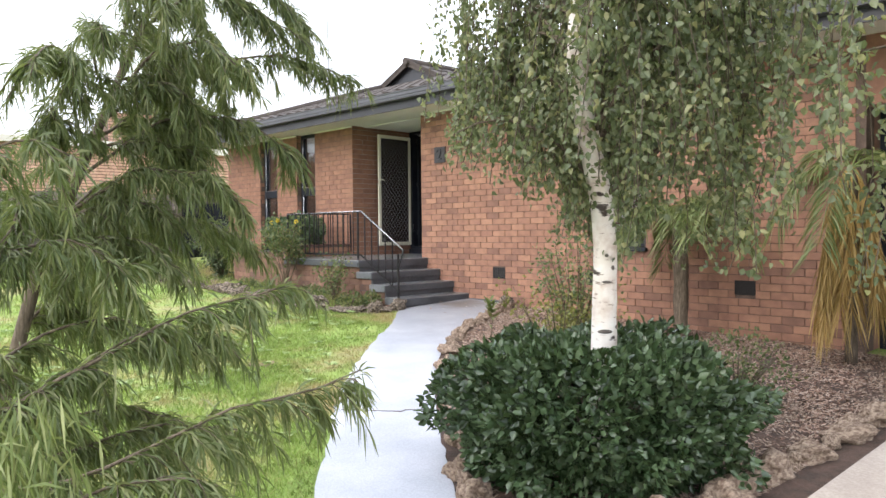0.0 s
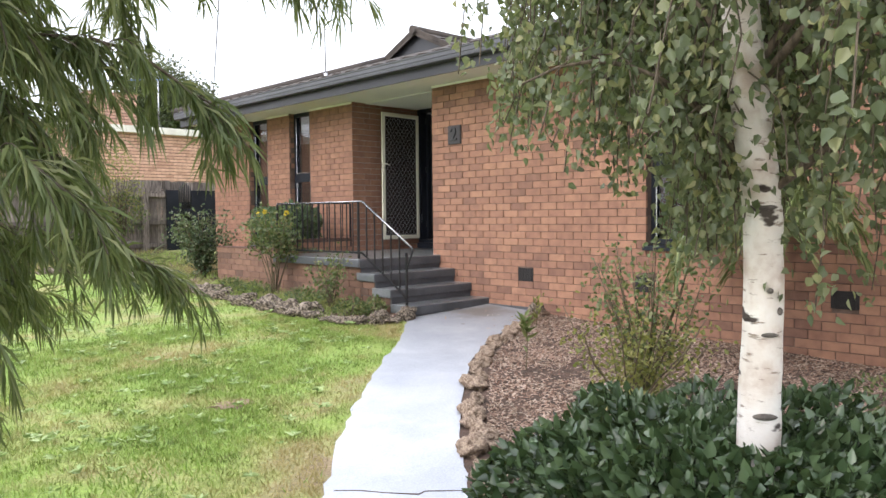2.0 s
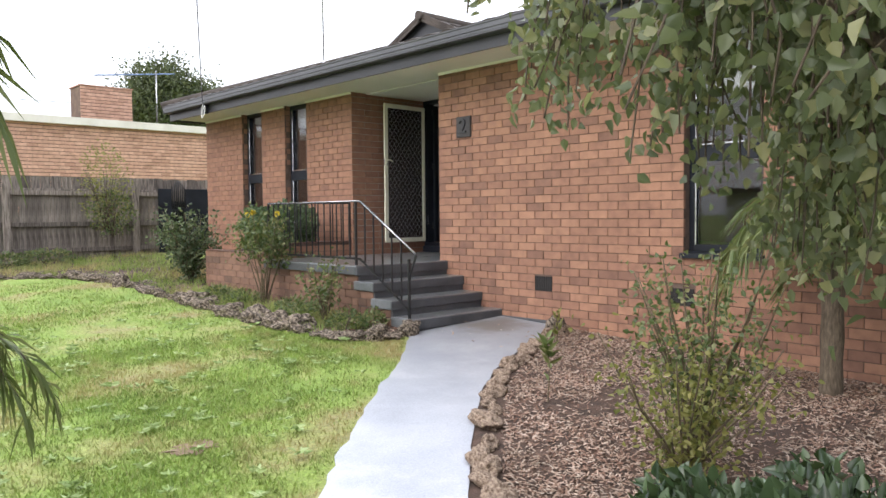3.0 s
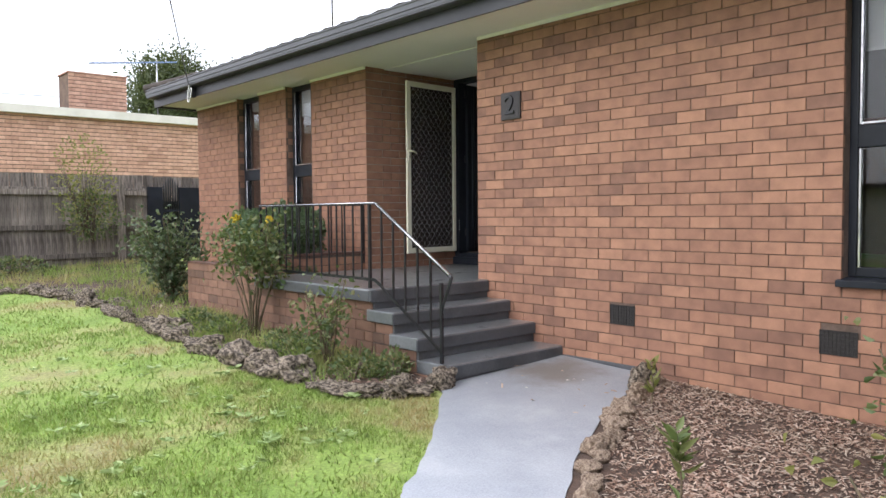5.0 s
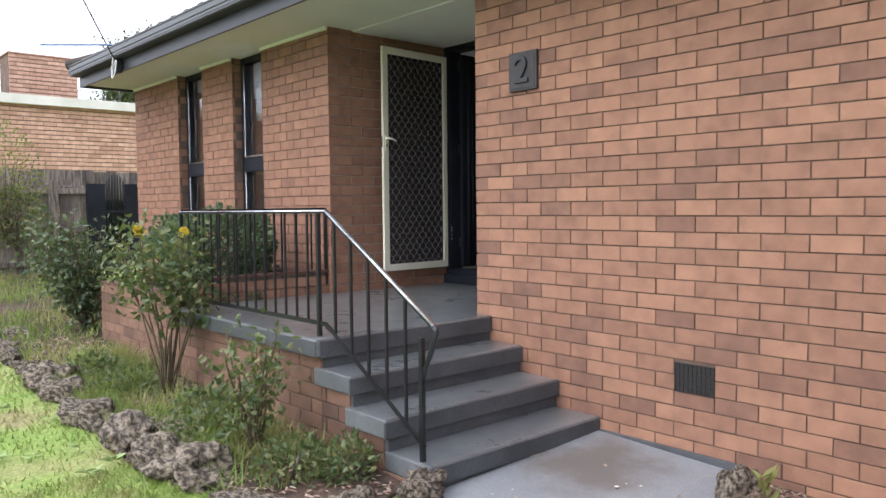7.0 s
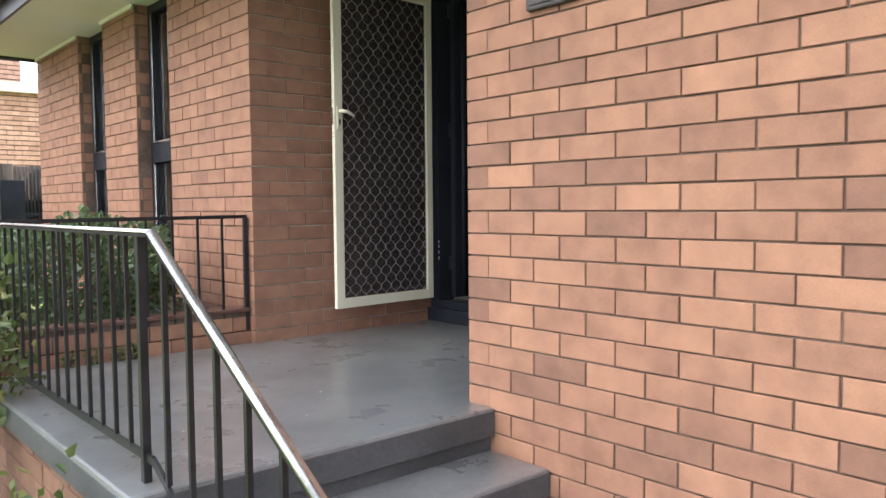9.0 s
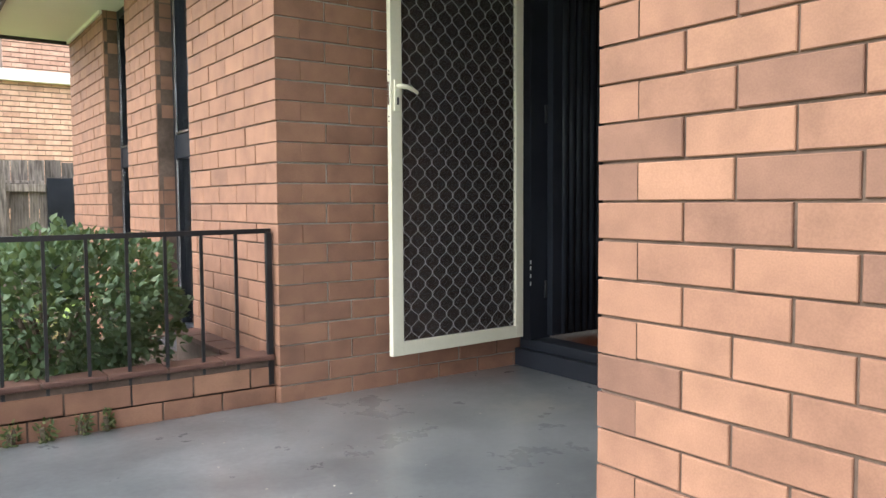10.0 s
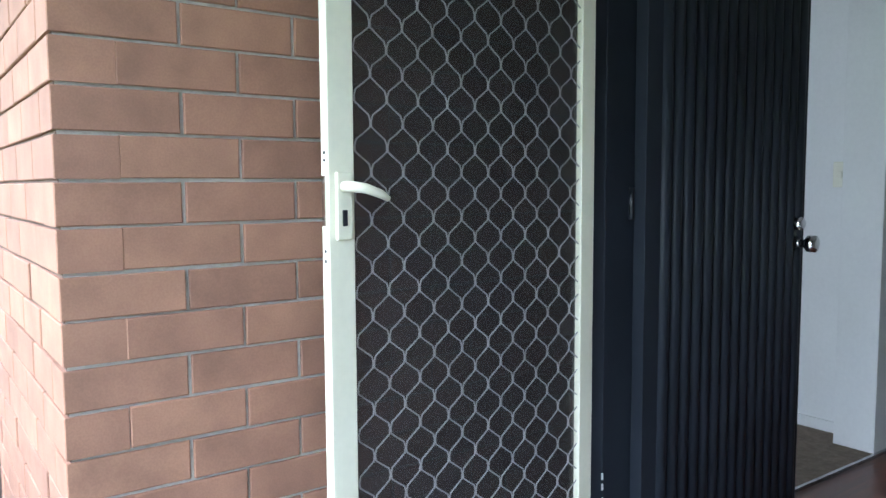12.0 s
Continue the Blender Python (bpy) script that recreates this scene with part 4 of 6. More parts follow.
for i in range(1, 6):
    y = 9.05 - 0.155 * i
    zt = 1.312 if y > 8.975 else 1.312 - (8.975 - y) * 0.6
    zb = 0.66 if y > 8.95 else 0.655 - (8.93 - y) * 0.6
    part("baluster", bm_box((RX - 0.007, y - 0.007, max(zb, 0.1)), (RX + 0.007, y + 0.007, zt)), IRON, rail)

# ---- eave hardware ----
tie = thing("service_bracket", "service cable bracket with coiled wire under the gutter", "cable bracket")
part("box", bm_box((7.48, 13.93, 2.83), (7.55, 14.01, 2.98), 0.006), FASCIA, tie)
loop = [(7.45 + 0.02 * math.sin(q), 13.9 + 0.045 * math.cos(q), 2.85 + 0.1 * math.sin(q)) for q in (i * 0.45 for i in range(15))]
part("coil", bm_tube(loop, 0.007, 6), CURTAIN, tie, "pale coiled cable")
part("tail", bm_tube([(7.45, 13.92, 2.98), (7.44, 13.95, 2.86), (7.45, 13.97, 2.76)], 0.006, 6), CURTAIN, tie)

# ---- fence, gate, neighbour ----
fence = thing("paling_fence", "weathered grey timber paling fence along the side boundary", "fence")
rnd = random.Random(5)
pale = [bm_box((0, 0, 0), (wd, 0.018, 1.0), 0.002) for wd in (0.098, 0.104, 0.11)]
pale_me = []
for bm in pale:
    me = bpy.data.meshes.new("paling")
    bm.to_mesh(me)
    bm.free()
    me.materials.append(PALING)
    pale_me.append(me)
x = -6.0
while x < 8.35:
    ob = new("paling", rnd.choice(pale_me))
    ob.parent = fence
    z = ground_z(x, 18)
    ob.matrix_basis = pose(x, 18.02 + rnd.uniform(0, 0.012), z - 0.05, 0, rnd.uniform(-0.5, 0.5), 0) @ Matrix.Diagonal((1, 1, 1.74 - z + rnd.uniform(-0.02, 0.02), 1))
    x += 0.102
for px_ in (-4.0, -1.6, 0.8, 3.2, 5.5, 7.87):
    part("post", bm_box((px_ - 0.06, 17.9, ground_z(px_, 18) - 0.1), (px_ + 0.06, 17.97, 1.80), 0.006), PALING, fence)
for z in (0.5, 1.0, 1.6):
    part("rail", bm_box((-6, 17.972, z), (8.35, 18.018, z + 0.085), 0.004), PALING, fence)
x = -6.0
while x < 10.5:
    wd = rnd.uniform(0.16, 0.2)
    part("upper_board", bm_box((x, 18.2, 1.4), (x + wd - 0.008, 18.22, 1.97 + rnd.uniform(-0.015, 0.015)), 0.002), PALING, fence)
    x += wd
part("capping_rail", bm_box((-6, 18.04, 1.66), (8.35, 18.1, 1.73), 0.004), PALING, fence)

gate = thing("side_gate", "black metal side gate with an arched picket centre", "gate")
part("panel", bm_box((8.36, 17.96, 0.25), (8.64, 18.0, 1.76), 0.004), DARKPAINT, gate)
part("panel", bm_box((8.95, 17.96, 0.25), (9.7, 18.0, 1.76), 0.004), DARKPAINT, gate)
part("rail", bm_box((8.64, 17.965, 1.3), (8.95, 17.995, 1.34)), DARKPAINT, gate)
part("backing_panel", bm_box((8.64, 18.01, 0.25), (8.95, 18.02, 1.5)), DARKPAINT, gate)
for i in range(7):
    xx = 8.67 + i * 0.043
    top = 1.74 + 0.16 * math.cos((i - 3) / 3.6 * math.pi / 2)
    bm = bm_tube([(xx, 17.98, 0.3), (xx, 17.98, top), (xx, 17.98, top + 0.05)], [0.013, 0.013, 0.003], 6)
    part("picket", bm, IRON, gate)

nb = thing("neighbour_house", "tan brick neighbouring house with a flat cream fascia", "house")
nwall = part("wall", wall_boxes([((-9, 22.008, -0.5), (17, 22.25, 3.42)), ((16.8, 22.25, -0.5), (17, 32, 3.42)), ((-9, 22.25, -0.5), (-8.8, 32, 3.42))]), PALEMORTAR, nb, "tan brick wall")
part("fascia", bm_box((-9.3, 21.86, 3.42), (17.3, 21.98, 3.6), 0.004), CREAMTRIM, nb, "cream fascia board")
part("roof", mesh_of("r", [(-9.3, 21.9, 3.6), (17.3, 21.9, 3.6), (17.3, 27, 3.95), (-9.3, 27, 3.95), (17.3, 32, 3.6), (-9.3, 32, 3.6), (-9.3, 21.9, 3.56), (17.3, 21.9, 3.56)], [(0, 1, 2, 3), (3, 2, 4, 5), (6, 7, 1, 0), (6, 5, 4, 7), (0, 3, 5, 6), (1, 7, 4, 2)]), ROOFTILE, nb, "low brown roof")
chim = part("chimney", bm_box((8.48, 23.0, 3.5), (9.78, 23.8, 4.57)), PALEMORTAR, nb, "wide tan brick chimney")
part("chimney_cap", bm_box((8.45, 22.97, 4.57), (9.81, 23.83, 4.6), 0.004), NEIGH, chim)
lay_bricks(nwall, (17, 22.0, 0), 180, 26.0, 1.2, 3.42, [], None, NEIGH, 0, 0.02, 8, tall=0.068)
lay_bricks(chim, (9.786, 22.992, 0), 180, 1.31, 3.55, 4.57, [], None, NEIGH, 0, 0.02, 9, tall=0.068)

ant = thing("tv_antenna", "blue television antenna above the neighbouring roof", "antenna")
part("mast", bm_tube([(11.7, 26, 3.9), (11.7, 26, 5.75)], 0.02, 6), STEEL, ant)
part("boom", bm_tube([(9.85, 26, 5.4), (12.3, 26, 5.72)], 0.022, 6), simple("blue_boom", (0.12, 0.2, 0.36), (0.2, 0.3, 0.5), 3, 0.5), ant, "faded blue boom")
for i in range(9):
    q = i / 8
    part("element", bm_tube([(9.9 + 2.3 * q, 25.75, 5.41 + 0.3 * q), (9.9 + 2.3 * q, 26.25, 5.41 + 0.3 * q)], 0.006, 5), STEEL, ant)
pole = thing("roof_mast", "thin grey mast on the tiled roof", "mast")
part("mast", bm_tube([(8.5, 12.0, 3.4), (8.48, 12.0, 5.5), (8.46, 12.0, 7.5)], 0.011, 6), STEEL, pole)
part("foot", bm_tube([(8.5, 12.0, 3.38), (8.5, 12.0, 3.5)], 0.03, 8), STEEL, pole)
wire = thing("service_cable", "black overhead service cable to the eave", "cable")
part("cable", bm_tube([(7.46, 13.95, 2.99), (5.28, 9.47, 3.41), (3.1, 4.99, 3.86), (-3.45, -8.45, 5.25)], 0.007, 6), IRON, wire)
part("pole", bm_tube([(-3.45, -8.45, -1.5), (-3.45, -8.45, 5.4)], 0.09, 10), BARK, wire)
wire2 = thing("power_line", "thin power line crossing the sky beyond the roofs", "power line")
part("cable", bm_tube([(-60, 60, 9.5), (-10, 60, 8.6), (30, 60, 9.6)], 0.02, 5), IRON, wire2)
for xx in (-60, 30):
    part("pole", bm_tube([(xx, 60, 0.0), (xx, 60, 9.8)], 0.12, 8), BARK, wire2)

opp = thing("street_house", "cream weatherboard house across the street", "house")
part("wall", wall_boxes([((-30, -20, -1.3), (-24, 22, 2.2))]), CREAMTRIM, opp)
part("roof", bm_prism([(-30.6, -20.6), (-23.4, -20.6), (-23.4, 22.6), (-30.6, 22.6)], 2.2, lambda x, y: 2.45), ROOFTILE, opp)
for yy in (-12, -3, 6, 14):
    part("window", bm_box((-24.02, yy, 0.0), (-23.97, yy + 2.2, 1.5)), DARKPAINT, opp)

garage = thing("garage_door", "dark grey panelled garage door", "garage door")
for i in range(6):
    part("panel", bm_box((8.55, -1.4, -0.35 + i * 0.42), (8.6, 2.58, -0.35 + i * 0.42 + 0.415), 0.004), DARKPAINT, garage)
struct("wall_6", wall_boxes([((8.2, -1.6, 2.2), (8.6, 2.6, 2.93)), ((8.2, -2.2, -0.6), (8.6, -1.4, 2.93)), ((8.6, -1.4, -0.6), (12, -1.2, 2.93))]), BRICK, "brick surround of the garage", "brick wall")
struct("garage_roof", bm_box((7.5, -2.4, 2.93), (13, 2.0, 3.1), 0.01), ROOFTILE, "dark flat garage roof edge", "roof")


# ---- plants ----
def leaf_geo(rng, pos, axis, length, width, fold=0.25):
    n = len(pos)
    axis = axis / np.maximum(np.linalg.norm(axis, axis=1, keepdims=True), 1e-6)
    rv = rng.normal(size=(n, 3))
    side = np.cross(axis, rv)
    side /= np.maximum(np.linalg.norm(side, axis=1, keepdims=True), 1e-6)
    nrm = np.cross(side, axis)
    L, W = np.broadcast_to(length, (n,))[:, None], np.broadcast_to(width, (n,))[:, None]
    def at(q, w):
        return pos + axis * L * q + side * W * w + nrm * W * fold * abs(w) * 2
    v = np.stack([pos, at(0.28, -0.5), at(0.62, -0.36), pos + axis * L - nrm * W * fold * 0.5, at(0.62, 0.36), at(0.28, 0.5)], axis=1).reshape(-1, 3)
    o = (np.arange(n) * 6)[:, None]
    f = np.concatenate([o + np.array([[0, q, q + 1]]) for q in range(1, 5)], axis=1).reshape(-1, 3)
    return v, f


def strip_geo(rng, pos, axis, length, width, sag=0.25):
    """Narrow two-piece leaves that bend down towards the tip."""
    n = len(pos)
    axis = axis / np.maximum(np.linalg.norm(axis, axis=1, keepdims=True), 1e-6)
    side = np.cross(axis, rng.normal(size=(n, 3)))
    side /= np.maximum(np.linalg.norm(side, axis=1, keepdims=True), 1e-6)
    L, W = np.broadcast_to(length, (n,))[:, None], np.broadcast_to(width, (n,))[:, None]
    mid = pos + axis * L * 0.5
    tip = pos + axis * L - np.array([[0, 0, 1.0]]) * L * sag
    v = np.stack([pos, mid - side * W / 2, tip, mid + side * W / 2], axis=1).reshape(-1, 3)
    o = (np.arange(n) * 4)[:, None]
    f = np.concatenate([o + np.array([[0, 1, 3]]), o + np.array([[1, 2, 3]])], axis=1).reshape(-1, 3)
    return v, f


def polyline(points, n):
    p = np.array(points, dtype=float)
    seg = np.linalg.norm(np.diff(p, axis=0), axis=1)
    s = np.concatenate([[0], np.cumsum(seg)])
    q = np.linspace(0, s[-1], n)
    return np.stack([np.interp(q, s, p[:, k]) for k in range(3)], axis=1)


def bent(a, b, rise, n=7):
    a, b = np.array(a, float), np.array(b, float)
    q = np.linspace(0, 1, n)[:, None]
    p = a + (b - a) * q
    p[:, 2:] += (rise * 4 * q * (1 - q))
    return p


def clear_of_walk(p, reach=0.34):
    """Keeps growth off the walkway: True where the place is further than reach from its centre line."""
    a, b = np.array([0.0, 0.0]), np.array([3.1, 3.8])
    d = b - a
    q = np.clip(((p[:, :2] - a) @ d) / (d @ d), 0, 1)
    near = a + q[:, None] * d
    off = np.linalg.norm(p[:, :2] - near, axis=1)
    return (off > reach) | (p[:, 2] < 0.7) | (p[:, 2] > 1.62)


# weeping wattle beside the path
rng = np.random.default_rng(11)
wattle = thing("wattle_tree", "weeping wattle with long narrow drooping grey-green leaves", "tree", at=(0, 0, 0))
root = (0.75, 3.55, ground_z(0.75, 3.55) - 0.05)
trunk_pts = [root, (0.82, 3.52, 0.2), (0.98, 3.47, 0.85), (1.19, 3.47, 1.36), (1.34, 3.5, 1.7), (1.55, 3.5, 2.2), (1.7, 3.45, 2.9)]
part("trunk", bm_tube(trunk_pts, [0.035, 0.032, 0.026, 0.022, 0.018, 0.013, 0.006], 10), BARK, wattle, "slender leaning brown trunk")
part("trunk", bm_tube([root, (0.52, 3.12, 0.05), (0.35, 2.78, 0.3), (0.28, 2.62, 0.8), (0.34, 2.6, 1.3), (0.42, 2.62, 1.9)], [0.03, 0.028, 0.023, 0.018, 0.013, 0.005], 10), BARK, wattle)
BOUGHS = [
    # high limbs arching over the lawn and the path
    [(1.25, 3.45, 1.5), (1.55, 3.3, 1.76), (1.95, 3.15, 1.84), (2.34, 3.12, 1.76)],
    [(1.15, 3.45, 1.25), (1.45, 3.25, 1.52), (1.75, 3.12, 1.52), (1.98, 3.1, 1.38)],
    [(1.1, 3.45, 1.1), (1.3, 3.2, 1.27), (1.5, 3.0, 1.24), (1.62, 2.92, 1.1)],
    [(1.35, 3.5, 1.7), (1.6, 3.7, 1.8), (1.85, 3.95, 1.6), (1.97, 4.1, 1.3)],
    [(1.45, 3.5, 1.95), (1.62, 3.3, 2.12), (1.82, 3.2, 2.08), (2.02, 3.1, 1.92)],
    [(1.5, 3.5, 2.1), (1.75, 3.7, 2.2), (2.0, 3.9, 2.02), (2.12, 4.05, 1.75)],
    [(1.22, 3.47, 1.42), (1.42, 3.6, 1.55), (1.62, 3.72, 1.5), (1.76, 3.85, 1.3)],
    [(1.18, 3.46, 1.3), (1.0, 3.1, 1.62), (0.88, 2.9, 1.68), (0.75, 2.75, 1.55)],
    [(1.05, 3.45, 1.0), (0.85, 3.0, 1.15), (0.72, 2.75, 1.12), (0.62, 2.55, 0.98)],
    [(1.3, 3.48, 1.6), (1.4, 3.2, 1.8), (1.5, 3.0, 1.8), (1.58, 2.85, 1.66)],
    [(1.2, 3.47, 1.36), (1.38, 3.3, 1.42), (1.55, 3.25, 1.36), (1.68, 3.2, 1.2)],
    [(1.0, 3.47, 0.9), (1.15, 3.25, 1.0), (1.3, 3.12, 0.98), (1.4, 3.05, 0.86)],
    [(1.6, 3.48, 2.4), (1.45, 3.2, 2.5), (1.4, 3.0, 2.4), (1.38, 2.8, 2.2)],
    [(1.12, 3.46, 1.15), (1.0, 3.3, 1.4), (0.95, 3.15, 1.5), (0.92, 3.0, 1.42)],
    [(1.28, 3.48, 1.55), (1.15, 3.3, 1.8), (1.1, 3.15, 1.86), (1.08, 3.0, 1.78)],
    [(1.35, 3.5, 1.75), (1.3, 3.3, 1.95), (1.3, 3.12, 2.0), (1.32, 2.95, 1.9)],
    [(1.25, 3.48, 1.5), (1.35, 3.35, 1.66), (1.46, 3.22, 1.66), (1.55, 3.1, 1.54)],
    [(1.4, 3.5, 1.85), (1.52, 3.65, 2.0), (1.66, 3.8, 1.96), (1.78, 3.95, 1.8)],
    [(1.08, 3.45, 1.05), (1.2, 3.3, 1.14), (1.32, 3.2, 1.12), (1.44, 3.15, 1.0)],
    [(1.02, 3.46, 0.92), (0.95, 3.2, 1.0), (0.92, 3.0, 0.98), (0.95, 2.85, 0.86)],
    [(1.55, 3.5, 2.2), (1.7, 3.4, 2.3), (1.95, 3.35, 2.22), (2.2, 3.3, 2.02)],
    # middle limbs out over the lawn
    [(1.0, 3.47, 0.85), (1.3, 3.72, 1.0), (1.62, 3.98, 0.95), (1.9, 4.3, 0.84)],
    [(0.95, 3.5, 0.75), (1.15, 3.75, 0.82), (1.4, 3.9, 0.76), (1.56, 3.86, 0.64)],
    [(1.1, 3.46, 1.1), (1.35, 3.75, 1.25), (1.6, 4.0, 1.2), (1.78, 4.12, 1.0)],
    [(0.9, 3.5, 0.6), (1.05, 3.6, 0.72), (1.2, 3.72, 0.66), (1.32, 3.8, 0.5)],
    [(1.05, 3.46, 1.0), (1.5, 3.65, 1.14), (1.9, 3.76, 1.06), (2.18, 3.78, 0.92)],
    # low limbs from the second stem
    [(0.35, 2.78, 0.3), (0.7, 2.42, 0.58), (1.0, 2.22, 0.77), (1.29, 2.07, 0.84)],
    [(0.4, 2.85, 0.2), (0.7, 2.15, 0.35), (1.05, 1.92, 0.55), (1.37, 1.79, 0.6)],
    [(0.35, 2.78, 0.25), (0.8, 2.7, 0.52), (1.1, 2.65, 0.66), (1.32, 2.52, 0.63)],
    [(0.42, 2.9, 0.18), (0.75, 2.6, 0.3), (1.0, 2.4, 0.4), (1.2, 2.2, 0.38)],
    [(0.33, 2.75, 0.4), (0.85, 2.95, 0.66), (1.1, 2.9, 0.68), (1.27, 2.8, 0.54)],
    [(0.42, 2.9, 0.15), (0.55, 2.2, 0.22), (0.75, 1.95, 0.36), (0.92, 1.8, 0.36)],
    [(0.5, 3.1, 0.06), (0.9, 3.1, 0.34), (1.15, 3.0, 0.38), (1.3, 2.9, 0.28)],
    [(0.3, 2.65, 0.7), (0.62, 2.6, 0.95), (0.76, 2.42, 1.02), (0.86, 2.3, 0.92)],
    [(0.28, 2.62, 0.8), (0.52, 2.5, 1.2), (0.66, 2.42, 1.3), (0.78, 2.35, 1.22)],
]
UP = np.array([0.0, 0.0, 1.0])
lv, lf, off = [], [], 0
for limb in BOUGHS:
    line = polyline(polyline(limb, 40), 40)
    for k_ in range(3):
        line[1:-1] = (line[:-2] + line[1:-1] * 2 + line[2:]) / 4
    line[1:-1] += np.cumsum(rng.normal(size=(38, 3)) * 0.0025, axis=0)
    bm_tw = bmesh.new()
    bm_tube([tuple(p) for p in line[::3]], [0.009 - 0.0005 * i for i in range(len(line[::3]))], 5, bm_tw)
    reach = np.linalg.norm(line[-1] - line[0])
    shoots = [line[8:]]
    for j in range(int(28 * reach) + 12):
        i = int(rng.integers(5, 39))
        s = line[i]
        way = line[min(i + 1, 39)] - line[i - 1]
        way /= np.linalg.norm(way)
        out = np.cross(way, UP) * rng.choice([-1, 1]) + rng.normal(size=3) * 0.35
        d = way * rng.uniform(0.5, 1.1) + out * rng.uniform(0.3, 0.8) + UP * rng.uniform(-0.25, 0.3)
        d /= np.linalg.norm(d)
        ln = rng.uniform(0.08, 0.25) * (1.15 - 0.5 * i / 39)
        q = np.linspace(0, 1, 12)[:, None]
        sh = s + d * ln * q - UP * ln * 0.65 * q ** 2
        bm_tube([tuple(p) for p in sh[::3]], 0.0018, 3, bm_tw, False)
        shoots.append(sh)
    for sh in shoots:
        m = int(np.linalg.norm(np.diff(sh, axis=0), axis=1).sum() * 230) + 8
        u = rng.random(m) * (len(sh) - 1.001)
        i = u.astype(int)
        at = sh[i] + (sh[i + 1] - sh[i]) * (u - i)[:, None]
        way = sh[i + 1] - sh[i]
        way /= np.maximum(np.linalg.norm(way, axis=1, keepdims=True), 1e-6)
        ax = way * rng.uniform(0.3, 0.9, (m, 1)) + rng.normal(size=(m, 3)) * 0.38 - UP * rng.uniform(0.15, 0.9, (m, 1))
        keep = clear_of_walk(at + ax * 0.08, 0.2)
        v, f = strip_geo(rng, at[keep], ax[keep], rng.uniform(0.045, 0.1, keep.sum()), rng.uniform(0.0055, 0.0085, keep.sum()), 0.22)
        lv.append(v)
        lf.append(f + off)
        off += len(v)
    part("branch", bm_tw, BARK, wattle, "thin drooping brown branch")
part("crown", mesh_np("crown", np.concatenate(lv), np.concatenate(lf)), WATTLELEAF, wattle, "dense narrow drooping leaves")
m = 260
at = np.array([0.52, 2.0, 0.5]) + rng.normal(size=(m, 3)) * [0.06, 0.06, 0.07]
v, f = strip_geo(rng, at, rng.normal(size=(m, 3)) * 0.4 + [0.1, -0.1, -0.8], rng.uniform(0.07, 0.13, m), 0.008)
part("withered_leaves", mesh_np("withered", v, f), PALMLEAF, wattle, "pale withered leaves")

# birch with hanging twigs
rng = np.random.default_rng(21)
birch = thing("birch_tree", "silver birch with white scarred bark and hanging leafy twigs", "tree")
tr = [(3.70, 2.58, -0.6), (3.69, 2.57, -0.1), (3.69, 2.545, 0.4), (3.685, 2.53, 0.9), (3.63, 2.515, 1.15), (3.52, 2.5, 1.4), (3.35, 2.47, 1.8), (3.3, 2.42, 2.4), (3.26, 2.4, 3.2), (3.2, 2.38, 4.2), (3.15, 2.35, 5.2)]
bt = bm_tube([tuple(p) for p in polyline(tr, 60)], [0.081 - 0.001 * i for i in range(60)], 14)
for v in bt.verts:
    away = Vector((v.co.x - 3.6, v.co.y - 2.54, 0)).normalized()
    v.co += away * (0.010 * noise.noise(v.co * 7) + 0.006 * noise.noise(Vector((v.co.x * 9, v.co.y * 9, v.co.z * 22))))
part("trunk", bt, BIRCHBARK, birch, "white peeling bark with dark scars")
scar_mat = simple("dark_scar", (0.05, 0.043, 0.04), (0.16, 0.14, 0.125), 20, 0.95, 0.6)
for z, ang, sx, sz in ((0.43, 218, 0.042, 0.012), (0.71, 224, 0.03, 0.008), (0.86, 221, 0.011, 0.01), (0.79, 252, 0.009, 0.014), (1.14, 218, 0.034, 0.008)):
    line = polyline(tr, 200)
    c = line[np.argmin(np.abs(line[:, 2] - z))]
    a = radians(ang)
    r_ = 0.07 if z < 1 else 0.063
    bm = bmesh.new()
    bmesh.ops.create_uvsphere(bm, u_segments=10, v_segments=6, radius=1.0, matrix=Matrix.Translation((c[0] + r_ * math.cos(a), c[1] + r_ * math.sin(a), z)) @ Matrix.Rotation(a, 4, "Z") @ Matrix.Diagonal((0.010, sx, sz, 1)))
    part("scar", bm, scar_mat, birch, "dark bark scar")
lv, lf, off = [], [], 0
tl = polyline(tr, 100)
right_way = np.array([0.724, -0.69])
